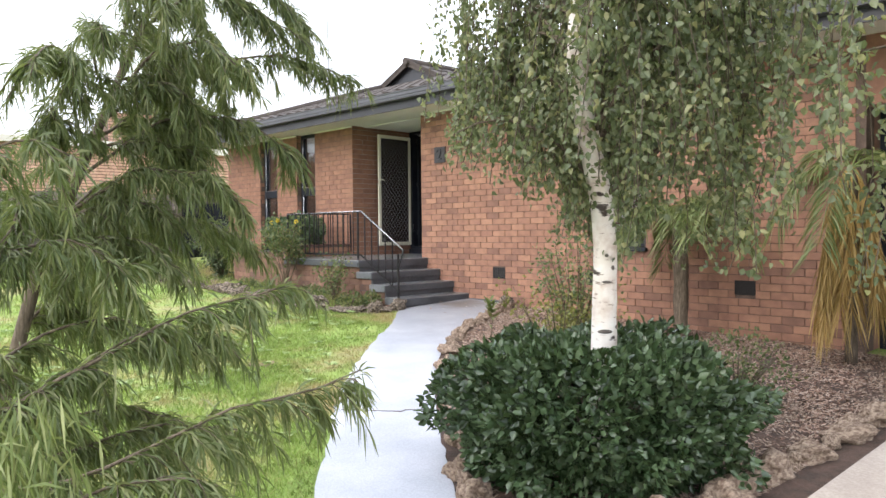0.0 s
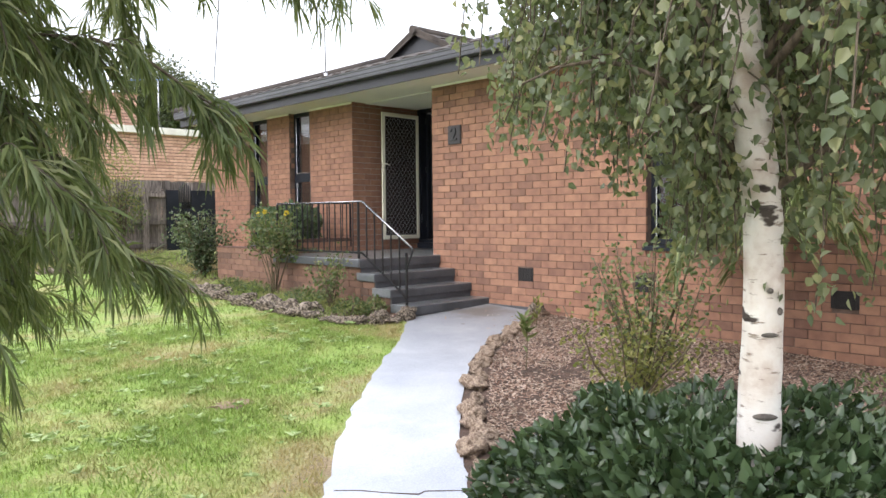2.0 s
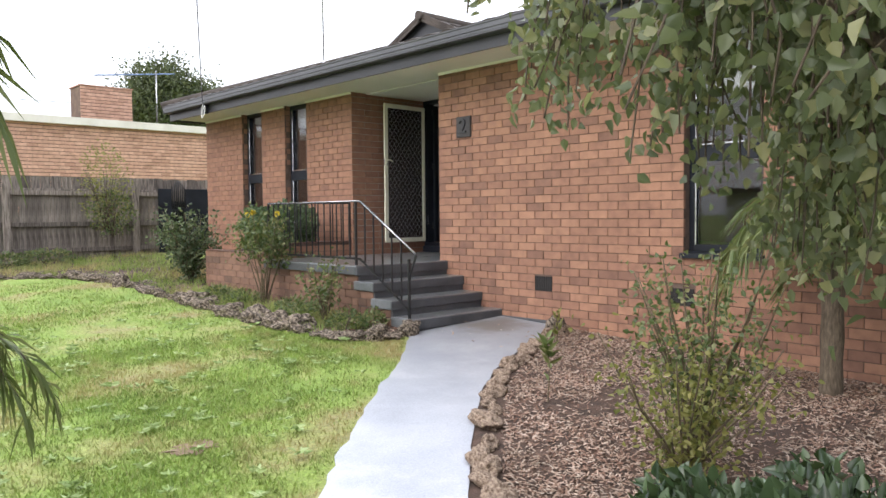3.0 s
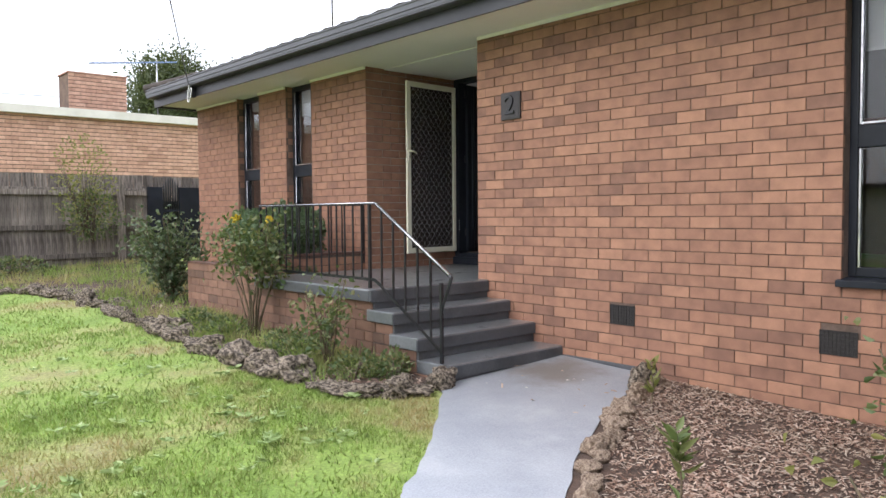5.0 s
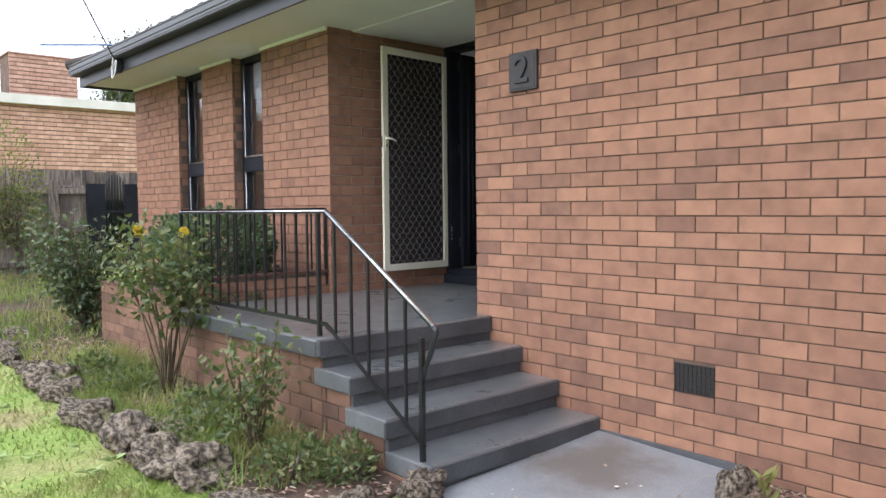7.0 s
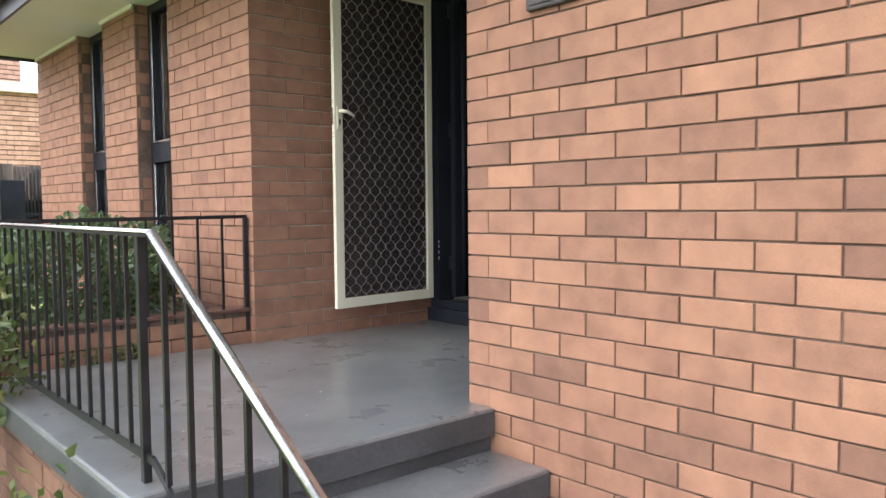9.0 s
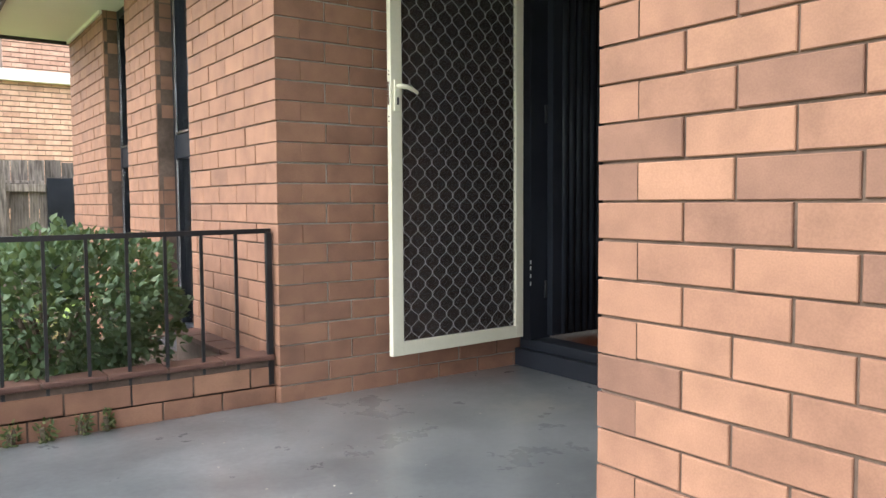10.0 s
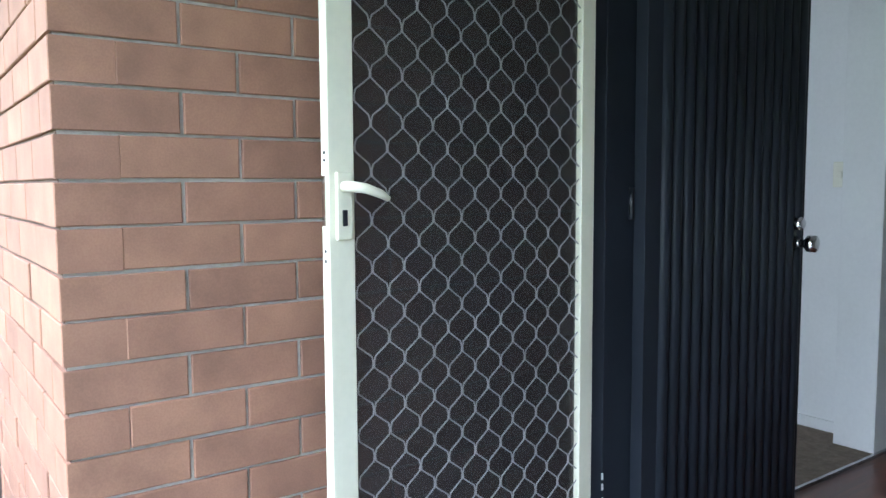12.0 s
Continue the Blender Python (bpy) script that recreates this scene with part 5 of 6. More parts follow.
for i in range(56):
    z0 = rng.uniform(1.15, 3.7)
    s = tl[np.argmin(np.abs(tl[:, 2] - z0))]
    a = rng.uniform(0, 2 * math.pi)
    reach = rng.uniform(0.6, 1.55)
    e = s + np.array([math.cos(a) * reach, math.sin(a) * reach, rng.uniform(0.15, 0.6)])
    e[:2] += right_way * rng.uniform(-0.15, 0.75)
    br = bent(s, e, 0.2, 8)
    flat = br[:, :2]
    along = np.clip((flat @ np.array([3.1, 3.8])) / 24.05, 0, 1)
    if np.linalg.norm(flat - along[:, None] * np.array([3.1, 3.8]), axis=1).min() < 0.34:
        continue
    bm_tw = bmesh.new()
    bm_tube([tuple(p) for p in br], [0.016 - 0.0018 * k for k in range(8)], 6, bm_tw)
    bl = polyline(br, 24)
    for j in range(13):
        st = bl[rng.integers(5, 24)]
        if np.linalg.norm(st[:2] - s[:2]) < 0.42 and rng.random() < 0.35:
            continue
        side = (st[:2] - np.array([3.5, 2.5])) @ right_way
        low = np.clip(1.28 - 0.42 * side, 0.5, 1.65) + rng.normal() * 0.16
        low = max(low, st[2] - rng.uniform(0.5, 1.6))
        if low > st[2] - 0.1:
            low = st[2] - 0.25
        en = np.array([st[0] + rng.normal() * 0.16, st[1] + rng.normal() * 0.16, low])
        tw = bent(st, en, 0.12, 7)
        tw[:, :2] += rng.normal(size=(7, 2)) * 0.015
        if not clear_of_walk(tw, 0.3).all():
            continue
        bm_tube([tuple(p) for p in tw], 0.003, 3, bm_tw, False)
        ln = np.linalg.norm(en - st)
        m = int(ln * 82) + 8
        t2 = polyline(tw, 40)
        at = t2[rng.integers(2, 40, m)] + rng.normal(size=(m, 3)) * 0.035
        ax = rng.normal(size=(m, 3)) * 0.55 + [0, 0, -0.9]
        keep = clear_of_walk(at, 0.32)
        v, f = leaf_geo(rng, at[keep], ax[keep], rng.uniform(0.028, 0.048, keep.sum()), rng.uniform(0.02, 0.034, keep.sum()))
        lv.append(v)
        lf.append(f + off)
        off += len(v)
    part("branch", bm_tw, BARK, birch, "thin brown branch with hanging twigs")
for i in range(6):
    z0 = 1.75 + 0.17 * i
    s = tl[np.argmin(np.abs(tl[:, 2] - z0))]
    e = np.array([rng.uniform(4.1, 4.8), rng.uniform(2.9, 3.8), z0 + rng.uniform(0.05, 0.35)])
    br = bent(s, e, 0.15, 8)
    bm_tw = bmesh.new()
    bm_tube([tuple(p) for p in br], [0.016 - 0.0018 * k for k in range(8)], 6, bm_tw)
    bl = polyline(br, 24)
    for j in range(8):
        st = bl[rng.integers(12, 24)]
        low = 1.1 + 0.8 * (st[1] - 2.95 - 0.5 * (st[0] - 3.8)) + rng.normal() * 0.13
        low = min(max(low, 0.95, st[2] - 1.4), st[2] - 0.3)
        en = np.array([st[0] + rng.normal() * 0.12, st[1] + rng.normal() * 0.12, low])
        tw = bent(st, en, 0.1, 7)
        if not clear_of_walk(tw, 0.3).all():
            continue
        bm_tube([tuple(p) for p in tw], 0.003, 3, bm_tw, False)
        m = int(np.linalg.norm(en - st) * 62) + 6
        t2 = polyline(tw, 40)
        at = t2[rng.integers(2, 40, m)] + rng.normal(size=(m, 3)) * 0.035
        ax = rng.normal(size=(m, 3)) * 0.5 + [0, 0, -0.9]
        v, f = leaf_geo(rng, at, ax, rng.uniform(0.03, 0.05, m), rng.uniform(0.022, 0.034, m))
        lv.append(v)
        lf.append(f + off)
        off += len(v)
    part("branch", bm_tw, BARK, birch, "thin brown branch with hanging twigs")
# boughs reaching towards the house beside the path
for i in range(6):
    z0 = 1.95 + 0.15 * i
    s = tl[np.argmin(np.abs(tl[:, 2] - z0))]
    e = np.array([rng.uniform(3.3, 3.85), rng.uniform(3.25, 3.7), z0 + rng.uniform(0.0, 0.25)])
    br = bent(s, e, 0.15, 8)
    bm_tw = bmesh.new()
    bm_tube([tuple(p) for p in br], [0.012 - 0.0013 * k for k in range(8)], 6, bm_tw)
    bl = polyline(br, 24)
    for j in range(10):
        st = bl[rng.integers(9, 24)]
        low = min(max(1.55 + rng.normal() * 0.13, st[2] - 1.0), st[2] - 0.25)
        en = np.array([st[0] + rng.normal() * 0.1, st[1] + rng.normal() * 0.1, low])
        tw = bent(st, en, 0.08, 7)
        bm_tube([tuple(p) for p in tw], 0.003, 3, bm_tw, False)
        m = int(np.linalg.norm(en - st) * 62) + 6
        at = polyline(tw, 40)[rng.integers(2, 40, m)] + rng.normal(size=(m, 3)) * 0.035
        ax = rng.normal(size=(m, 3)) * 0.5 + [0, 0, -0.9]
        keep = clear_of_walk(at, 0.3)
        v, f = leaf_geo(rng, at[keep], ax[keep], rng.uniform(0.03, 0.05, keep.sum()), rng.uniform(0.022, 0.034, keep.sum()))
        lv.append(v)
        lf.append(f + off)
        off += len(v)
    part("branch", bm_tw, BARK, birch, "thin brown branch with hanging twigs")
part("crown", mesh_np("crown", np.concatenate(lv), np.concatenate(lf)), BIRCHLEAF, birch, "many small pointed green leaves")


def bushy(name, label, category, centre, radii, count, size, mat, seed, stems=10, group="", fill=0.25, lumps=0.28, broad=0.5):
    """A dense shrub of single leaves over a lumpy mass, with stems from its foot."""
    rng = np.random.default_rng(seed)
    ob = thing(name, label, category, group)
    cx, cy, cz = centre
    d = rng.normal(size=(count, 3))
    d /= np.linalg.norm(d, axis=1, keepdims=True)
    lump = np.array([noise.noise(Vector(p) * 2.3 + Vector((seed, 0, 0))) for p in d])
    r = (1 + lumps * lump) * (1 - fill * rng.random(count) ** 2)
    at = np.array(centre) + d * np.array(radii) * r[:, None]
    g = np.array([ground_z(p[0], p[1]) for p in at])
    ok = at[:, 2] > g + 0.02
    at, d = at[ok], d[ok]
    ax = d * 0.8 + rng.normal(size=d.shape) * 0.55 + [0, 0, 0.1]
    v, f = leaf_geo(rng, at, ax, rng.uniform(size * 0.7, size * 1.25, len(at)), rng.uniform(size * broad * 0.8, size * broad * 1.25, len(at)), 0.2)
    part("foliage", mesh_np("foliage", v, f), mat, ob)
    bm = bmesh.new()
    foot = (cx, cy, max(ground_z(cx, cy), cz - radii[2]) - 0.03)
    for i in range(stems):
        a, q = rng.uniform(0, 6.28), rng.uniform(0.3, 0.8)
        bm_tube([foot, (cx + math.cos(a) * radii[0] * q * 0.5, cy + math.sin(a) * radii[1] * q * 0.5, cz - radii[2] * 0.2), (cx + math.cos(a) * radii[0] * q, cy + math.sin(a) * radii[1] * q, cz + radii[2] * 0.4)], [0.014, 0.009, 0.004], 5, bm)
    part("stem", bm, BARK, ob)
    return ob


bushy("hedge_bush", "dense rounded dark green shrub at the foot of the birch", "shrub", (3.78, 2.68, -0.08), (0.84, 0.84, 0.50), 24000, 0.056, GLEAF, 31, 24, "", 0.5, 0.36, 0.62)
bushy("planter_shrub", "grey-green leafy shrub growing in the brick planter", "shrub", (7.42, 11.55, 0.98), (0.52, 0.5, 0.34), 6500, 0.042, SHRUBLEAF, 32, 12, "", 0.35, 0.35, 0.7)
bushy("garden_shrub", "low twiggy shrub on the mulch", "shrub", (5.75, 2.75, -0.1), (0.4, 0.4, 0.32), 1100, 0.035, ROSELEAF, 34, 18, "", 0.8)
bushy("fence_shrub", "thin pale climbing shrub against the paling fence", "shrub", (7.15, 17.55, 1.75), (0.5, 0.2, 0.85), 900, 0.06, YELLOWLEAF, 35, 10, "", 0.8)
bushy("fence_shrub", "dark leafy shrub against the paling fence", "shrub", (7.25, 17.5, 1.25), (0.45, 0.22, 0.45), 800, 0.06, ROSELEAF, 36, 10, "", 0.7)
for cx, cy in ((5.2, 17.3), (4.2, 17.4), (6.0, 17.3)):
    bushy("low_shrub", "low green groundcover at the fence foot", "shrub", (cx, cy, ground_z(cx, cy) + 0.1), (0.5, 0.3, 0.2), 900, 0.06, ROSELEAF, int(cx * 10), 6, "groundcover along the fence")


for cx, cy, r_ in ((6.5, 8.72, 0.2), (6.42, 9.45, 0.24), (6.6, 9.9, 0.2), (6.4, 10.7, 0.24), (6.35, 11.3, 0.2), (6.7, 8.5, 0.14)):
    bushy("weed", "low leafy green weed in the garden bed", "weed", (cx, cy, ground_z(cx, cy) + 0.08), (r_, r_, 0.14), 420, 0.045, ROSELEAF, int(cy * 10), 5, "weeds in the garden bed", 0.6)


for cx, cy, r_ in ((7.31, 10.91, 0.03), (7.2, 10.92, 0.025), (7.43, 10.92, 0.025), (7.52, 10.925, 0.018)):
    bushy("weed", "tiny green weed at the foot of the planter", "weed", (cx, cy, PORCH_Z + 0.035), (r_, r_, 0.045), 60, 0.022, ROSELEAF, int(cx * 100), 3, "weeds on the porch", 0.6)


def rose(name, label, base, height, spread, stems, leaves, seed, mat=ROSELEAF, bloom=0, size=0.055, top=0.55):
    rng = np.random.default_rng(seed)
    ob = thing(name, label, "rose bush")
    bx, by = base
    bz = ground_z(bx, by)
    bm, lv, lf, off = bmesh.new(), [], [], 0
    ends = []
    for i in range(stems):
        a = rng.uniform(0, 6.28)
        q = rng.uniform(0.2, 1.0) * spread
        h = height * rng.uniform(0.65, 1.0)
        pts = [(bx + rng.normal() * 0.015, by + rng.normal() * 0.015, bz - 0.03), (bx + math.cos(a) * q * 0.25 + rng.normal() * 0.03, by + math.sin(a) * q * 0.25, bz + h * 0.35), (bx + math.cos(a) * q * 0.7, by + math.sin(a) * q * 0.7 + rng.normal() * 0.03, bz + h * 0.7), (bx + math.cos(a) * q, by + math.sin(a) * q, bz + h)]
        bm_tube([tuple(p) for p in polyline(pts, 8)], [0.009 - 0.0008 * k for k in range(8)], 5, bm)
        ends.append(pts[-1])
        ends.sort(key=lambda e: -e[2])
        line = polyline(pts, 30)
        m = leaves // stems
        at = line[rng.integers(int(30 * top), 30, m)] + rng.normal(size=(m, 3)) * 0.075
        ax = rng.normal(size=(m, 3)) + [0, 0, -0.2]
        v, f = leaf_geo(rng, at, ax, rng.uniform(size * 0.6, size * 1.2, m), rng.uniform(size * 0.4, size * 0.75, m))
        lv.append(v)
        lf.append(f + off)
        off += len(v)
    part("stem", bm, STEMGREEN, ob, "thorny brown stems")
    part("foliage", mesh_np("foliage", np.concatenate(lv), np.concatenate(lf)), mat, ob)
    for i in range(bloom):
        e = np.array(ends[i])
        d = rng.normal(size=(26, 3))
        d /= np.linalg.norm(d, axis=1, keepdims=True)
        v, f = leaf_geo(rng, e + d * 0.008, d + [0, 0, 0.4], 0.035, 0.03, 0.4)
        part("bloom", mesh_np("bloom", v, f), PETAL, ob, "yellow rose bloom")


rose("rose_bush", "tall bare-stemmed rose bush with yellow blooms", (6.62, 10.6), 1.22, 0.38, 15, 950, 41, bloom=3, size=0.062, top=0.66)
rose("rose_bush", "dark leafy rose bush near the house corner", (6.88, 13.2), 1.12, 0.6, 26, 2300, 33, DARKROSE, size=0.062, top=0.22)
rose("rose_bush", "small sparse rose bush beside the steps", (6.5, 9.12), 0.78, 0.42, 11, 420, 42, ROSELEAF, size=0.055, top=0.35)
rose("rose_bush", "straggly rose bush on the mulch bed", (5.8, 4.3), 1.25, 0.62, 22, 1500, 43, size=0.044, top=0.25)
rose("rose_bush", "straggly rose bush with yellow-green leaves", (5.35, 4.15), 0.8, 0.5, 16, 1200, 46, YELLOWLEAF, size=0.044, top=0.1)


def seedling(label, base, height, leaves, size, mat, seed):
    """A young upright plant: a thin stem with whorls of pointed leaves."""
    rng = np.random.default_rng(seed)
    ob = thing("young_shrub", label, "seedling")
    bx, by = base
    bz = ground_z(bx, by)
    pts = polyline([(bx, by, bz - 0.03), (bx + 0.015, by - 0.01, bz + height * 0.5), (bx + 0.01, by + 0.015, bz + height)], 12)
    part("stem", bm_tube([tuple(p) for p in pts], [0.007 - 0.0004 * k for k in range(12)], 6), STEMGREEN, ob)
    i = rng.integers(4, 12, leaves)
    a = np.arange(leaves) * 2.4
    ax = np.stack([np.cos(a), np.sin(a), rng.uniform(0.5, 1.3, leaves)], axis=1)
    v, f = leaf_geo(rng, pts[i], ax, size * rng.uniform(0.7, 1.15, leaves), size * 0.32, 0.3)
    part("foliage", mesh_np("foliage", v, f), mat, ob)


seedling("young yellow-leaved seedling in the mulch", (7.55, 6.75), 0.3, 16, 0.1, YELLOWLEAF, 44)
seedling("young green seedling with upright pointed leaves", (6.05, 5.62), 0.46, 26, 0.11, PALMLEAF, 45)


def palm(name, label, base, top, fronds, length, seed, dry=0, trunk_r=0.09):
    rng = np.random.default_rng(seed)
    ob = thing(name, label, "palm")
    bx, by = base
    bz = ground_z(bx, by)
    part("trunk", bm_tube([tuple(p) for p in polyline([(bx, by, bz - 0.1), (bx + 0.02, by, (bz + top) / 2), (bx, by, top)], 9)], [trunk_r * (1 + 0.12 * (i % 2)) for i in range(9)], 9), BARK, ob, "rough fibrous trunk")
    for i in range(fronds + dry):
        dead = i >= fronds
        a = i * 2.4 + rng.uniform(-0.2, 0.2)
        up = rng.uniform(0.25, 0.95) if not dead else rng.uniform(0.0, 0.12)
        L = length * rng.uniform(0.8, 1.1)
        drop = rng.uniform(0.55, 1.0) if not dead else rng.uniform(0.95, 1.3)
        out = L * (0.66 if not dead else 0.24)
        q = np.linspace(0, 1, 14)
        pts = np.stack([bx + math.cos(a) * out * q, by + math.sin(a) * out * q, top + L * (up * q - drop * q ** 2)], axis=1)
        mat = DRYPALM if dead else PALMLEAF
        fr = part("frond", bm_tube([tuple(p) for p in pts], [0.012 - 0.0007 * k for k in range(14)], 5), mat, ob, "dry yellow hanging frond" if dead else "arching green frond")
        line = polyline(pts, 60)
        way = np.gradient(line, axis=0)
        way /= np.linalg.norm(way, axis=1, keepdims=True)
        side = np.cross(way, [0, 0, 1.0])
        side /= np.maximum(np.linalg.norm(side, axis=1, keepdims=True), 1e-6)
        at = np.concatenate([line[8:], line[8:]])
        ax = np.concatenate([side[8:], -side[8:]]) * (0.8 if not dead else 0.3) + np.concatenate([way[8:], way[8:]]) * 0.8 + rng.normal(size=(len(at), 3)) * 0.12 + [0, 0, -0.35]
        v, f = strip_geo(rng, at, ax, rng.uniform(0.22, 0.34, len(at)) * length, rng.uniform(0.012, 0.018, len(at)), 0.25)
        part("blade", mesh_np("blade", v, f), mat, fr)
    return ob


palm("palm", "small palm with arching fronds against the brick wall", (7.64, 4.28), 1.12, 17, 1.1, 51, 0, 0.075)
palm("palm", "palm with dry yellow hanging fronds", (7.65, 2.55), 1.55, 6, 1.15, 52, 13, 0.05)


def leafy_tree(name, label, base, height, crown_c, radii, clumps, leaves, size, mat, seed, trunk_r):
    rng = np.random.default_rng(seed)
    ob = thing(name, label, "tree")
    bx, by = base
    bz = ground_z(bx, by)
    cc = np.array(crown_c)
    bm = bm_tube([(bx, by, bz - 0.2), (bx + 0.1, by, bz + height * 0.3), tuple(cc)], [trunk_r, trunk_r * 0.75, trunk_r * 0.3], 9)
    lv, lf, off = [], [], 0
    for i in range(clumps):
        d = rng.normal(size=3)
        d /= np.linalg.norm(d)
        c = cc + d * np.array(radii) * rng.uniform(0.45, 1.0)
        bm_tube([tuple(p) for p in bent((bx, by, bz + height * 0.35), c, 0.1, 6)], [trunk_r * 0.35, trunk_r * 0.25, trunk_r * 0.2, trunk_r * 0.15, trunk_r * 0.1, 0.01], 5, bm)
        m = leaves // clumps
        e = rng.normal(size=(m, 3)) * np.array(radii) * 0.2
        v, f = leaf_geo(rng, c + e, rng.normal(size=(m, 3)) + [0, 0, -0.3], rng.uniform(size * 0.7, size * 1.3, m), size * 0.5)
        lv.append(v)
        lf.append(f + off)
        off += len(v)
    part("trunk", bm, BARK, ob)
    part("crown", mesh_np("crown", np.concatenate(lv), np.concatenate(lf)), mat, ob)


leafy_tree("gum_tree", "tall dark green tree beyond the neighbouring roof", (20.3, 45), 10.2, (20.3, 45, 7.35), (2.9, 2.4, 2.3), 60, 26000, 0.2, FARLEAF, 61, 0.35)
leafy_tree("street_tree", "yellow-green leafy tree beside the driveway", (7.6, -0.9), 4.5, (6.7, 0.9, 2.6), (1.3, 1.0, 1.3), 40, 6500, 0.075, YELLOWLEAF, 62, 0.09)


# ---- rocks ----
def rock_mesh(seed, mat):
    bm = bmesh.new()
    bmesh.ops.create_icosphere(bm, subdivisions=4, radius=1.0)
    o = Vector((seed * 3.7, seed * 1.3, 0))
    for v in bm.verts:
        p = v.co.copy()
        k_ = 1 + 0.45 * noise.noise(p * 1.1 + o) + 0.34 * noise.noise(p * 2.6 + o) - 0.14 * abs(noise.noise(p * 4.5 + o)) + 0.05 * noise.noise(p * 10 + o)
        v.co = p * k_
    for f in bm.faces:
        f.smooth = True
    me = bpy.data.meshes.new("rock")
    bm.to_mesh(me)
    bm.free()
    me.materials.append(mat)
    return me


LAVA, TAN = [rock_mesh(i, ROCK) for i in range(8)], [rock_mesh(i + 20, TANROCK) for i in range(8)]
rnd = random.Random(9)


def rock_row(points, spacing, size, meshes, label, group, skip=0.0, flat=0.6, long=1.3):
    line = polyline([(x, y, 0) for x, y in points], max(2, int(sum(math.dist(a, b) for a, b in zip(points, points[1:])) / spacing)))
    way = np.gradient(line, axis=0)
    for (x, y, _), w_ in zip(line, way):
        if rnd.random() < skip:
            continue
        x, y = x + rnd.uniform(-0.04, 0.04), y + rnd.uniform(-0.04, 0.04)
        s = size * rnd.uniform(0.55, 1.4)
        turn = math.atan2(w_[1], w_[0]) + rnd.uniform(-0.5, 0.5)
        ob = new("rock", rnd.choice(meshes))
        ob.matrix_basis = Matrix.Translation((x, y, ground_z(x, y) + s * flat * 0.3)) @ Matrix.Rotation(turn, 4, "Z") @ Matrix.Rotation(rnd.uniform(-0.3, 0.3), 4, "X") @ Matrix.Diagonal((s * long * rnd.uniform(0.85, 1.25), s * rnd.uniform(0.7, 1.0), s * flat * rnd.uniform(0.7, 1.3), 1))
        tagged(ob, label, "rock", group)


rock_row([(x + 0.075, y - 0.065) for x, y in PATH_RIGHT[2:-1]] + [(7.9, 6.99)], 0.15, 0.078, TAN, "rough tan garden rock edging the path", "rocks along the path", 0.03, 0.75)
rock_row(BED_EDGE[1:12], 0.22, 0.13, LAVA, "dark pitted lava rock edging the lawn", "rocks along the lawn", 0.03, 0.7, 1.45)
rock_row([(x + 0.22, y + 0.1) for x, y in BED_EDGE[4:11]], 0.4, 0.15, LAVA, "flat grey rock in the garden bed", "rocks along the lawn", 0.2, 0.4)
rock_row(BED_EDGE[11:], 0.34, 0.15, LAVA, "dark pitted lava rock edging the lawn", "rocks along the lawn", 0.1, 0.5)
rock_row([(3.1, 1.95), (3.7, 1.86), (4.2, 1.88), (5.0, 1.86), (6.0, 1.78), (7.4, 1.72)], 0.23, 0.115, TAN, "rounded tan rock edging the driveway", "rocks along the driveway", 0.0, 0.85)
for x, y, s in ((6.82, 8.05, 0.13), (7.86, 7.02, 0.14), (6.45, 8.1, 0.12)):
    ob = new("rock", LAVA[int(s * 100) % 8])
    ob.matrix_basis = Matrix.Translation((x, y, ground_z(x, y) + s * 0.4)) @ Matrix.Diagonal((s, s * 0.7, s * 0.9, 1))
    tagged(ob, "upright dark rock at the path's end", "rock", "rocks along the path")


# ---- grass, chips, litter ----
def inside(px_, py_, poly):
    r = np.zeros(len(px_), bool)
    n = len(poly)
    for i in range(n):
        (x0, y0), (x1, y1) = poly[i], poly[(i + 1) % n]
        c = ((y0 > py_) != (y1 > py_)) & (px_ < (x1 - x0) * (py_ - y0) / (y1 - y0 + 1e-12) + x0)
        r ^= c
    return r


def blades(name, label, poly, box, count, tall, wide, mat, seed, lift=0.0, patch=0.18):
    rng = np.random.default_rng(seed)
    p = rng.uniform([box[0], box[1]], [box[2], box[3]], size=(count, 2))
    p = p[inside(p[:, 0], p[:, 1], poly)]
    dens = np.array([noise.noise(Vector((x * 0.9, y * 0.9, seed))) + 0.5 * noise.noise(Vector((x * 3.1, y * 3.1, seed + 5))) for x, y in p])
    p = p[dens + rng.normal(size=len(p)) * 0.25 > -patch]
    n = len(p)
    z = -0.69 + 0.042 * np.clip(p[:, 0] + p[:, 1], -14, 34) + lift
    a = rng.uniform(0, 2 * np.pi, n)
    h = rng.uniform(tall * 0.45, tall, n)
    wv = wide * rng.uniform(0.7, 1.3, n)
    base = np.stack([p[:, 0], p[:, 1], z], axis=1)
    side = np.stack([np.cos(a), np.sin(a), np.zeros(n)], axis=1) * wv[:, None] / 2
    lean = np.stack([rng.normal(size=n) * h * 0.45, rng.normal(size=n) * h * 0.45, h], axis=1)
    v = np.stack([base - side, base + side, base + lean], axis=1).reshape(-1, 3)
    f = np.arange(n * 3).reshape(-1, 3)
    ob = link(name, mesh_np(name, v, f), mat)
    tagged(ob, label, "grass", kind="stuff")


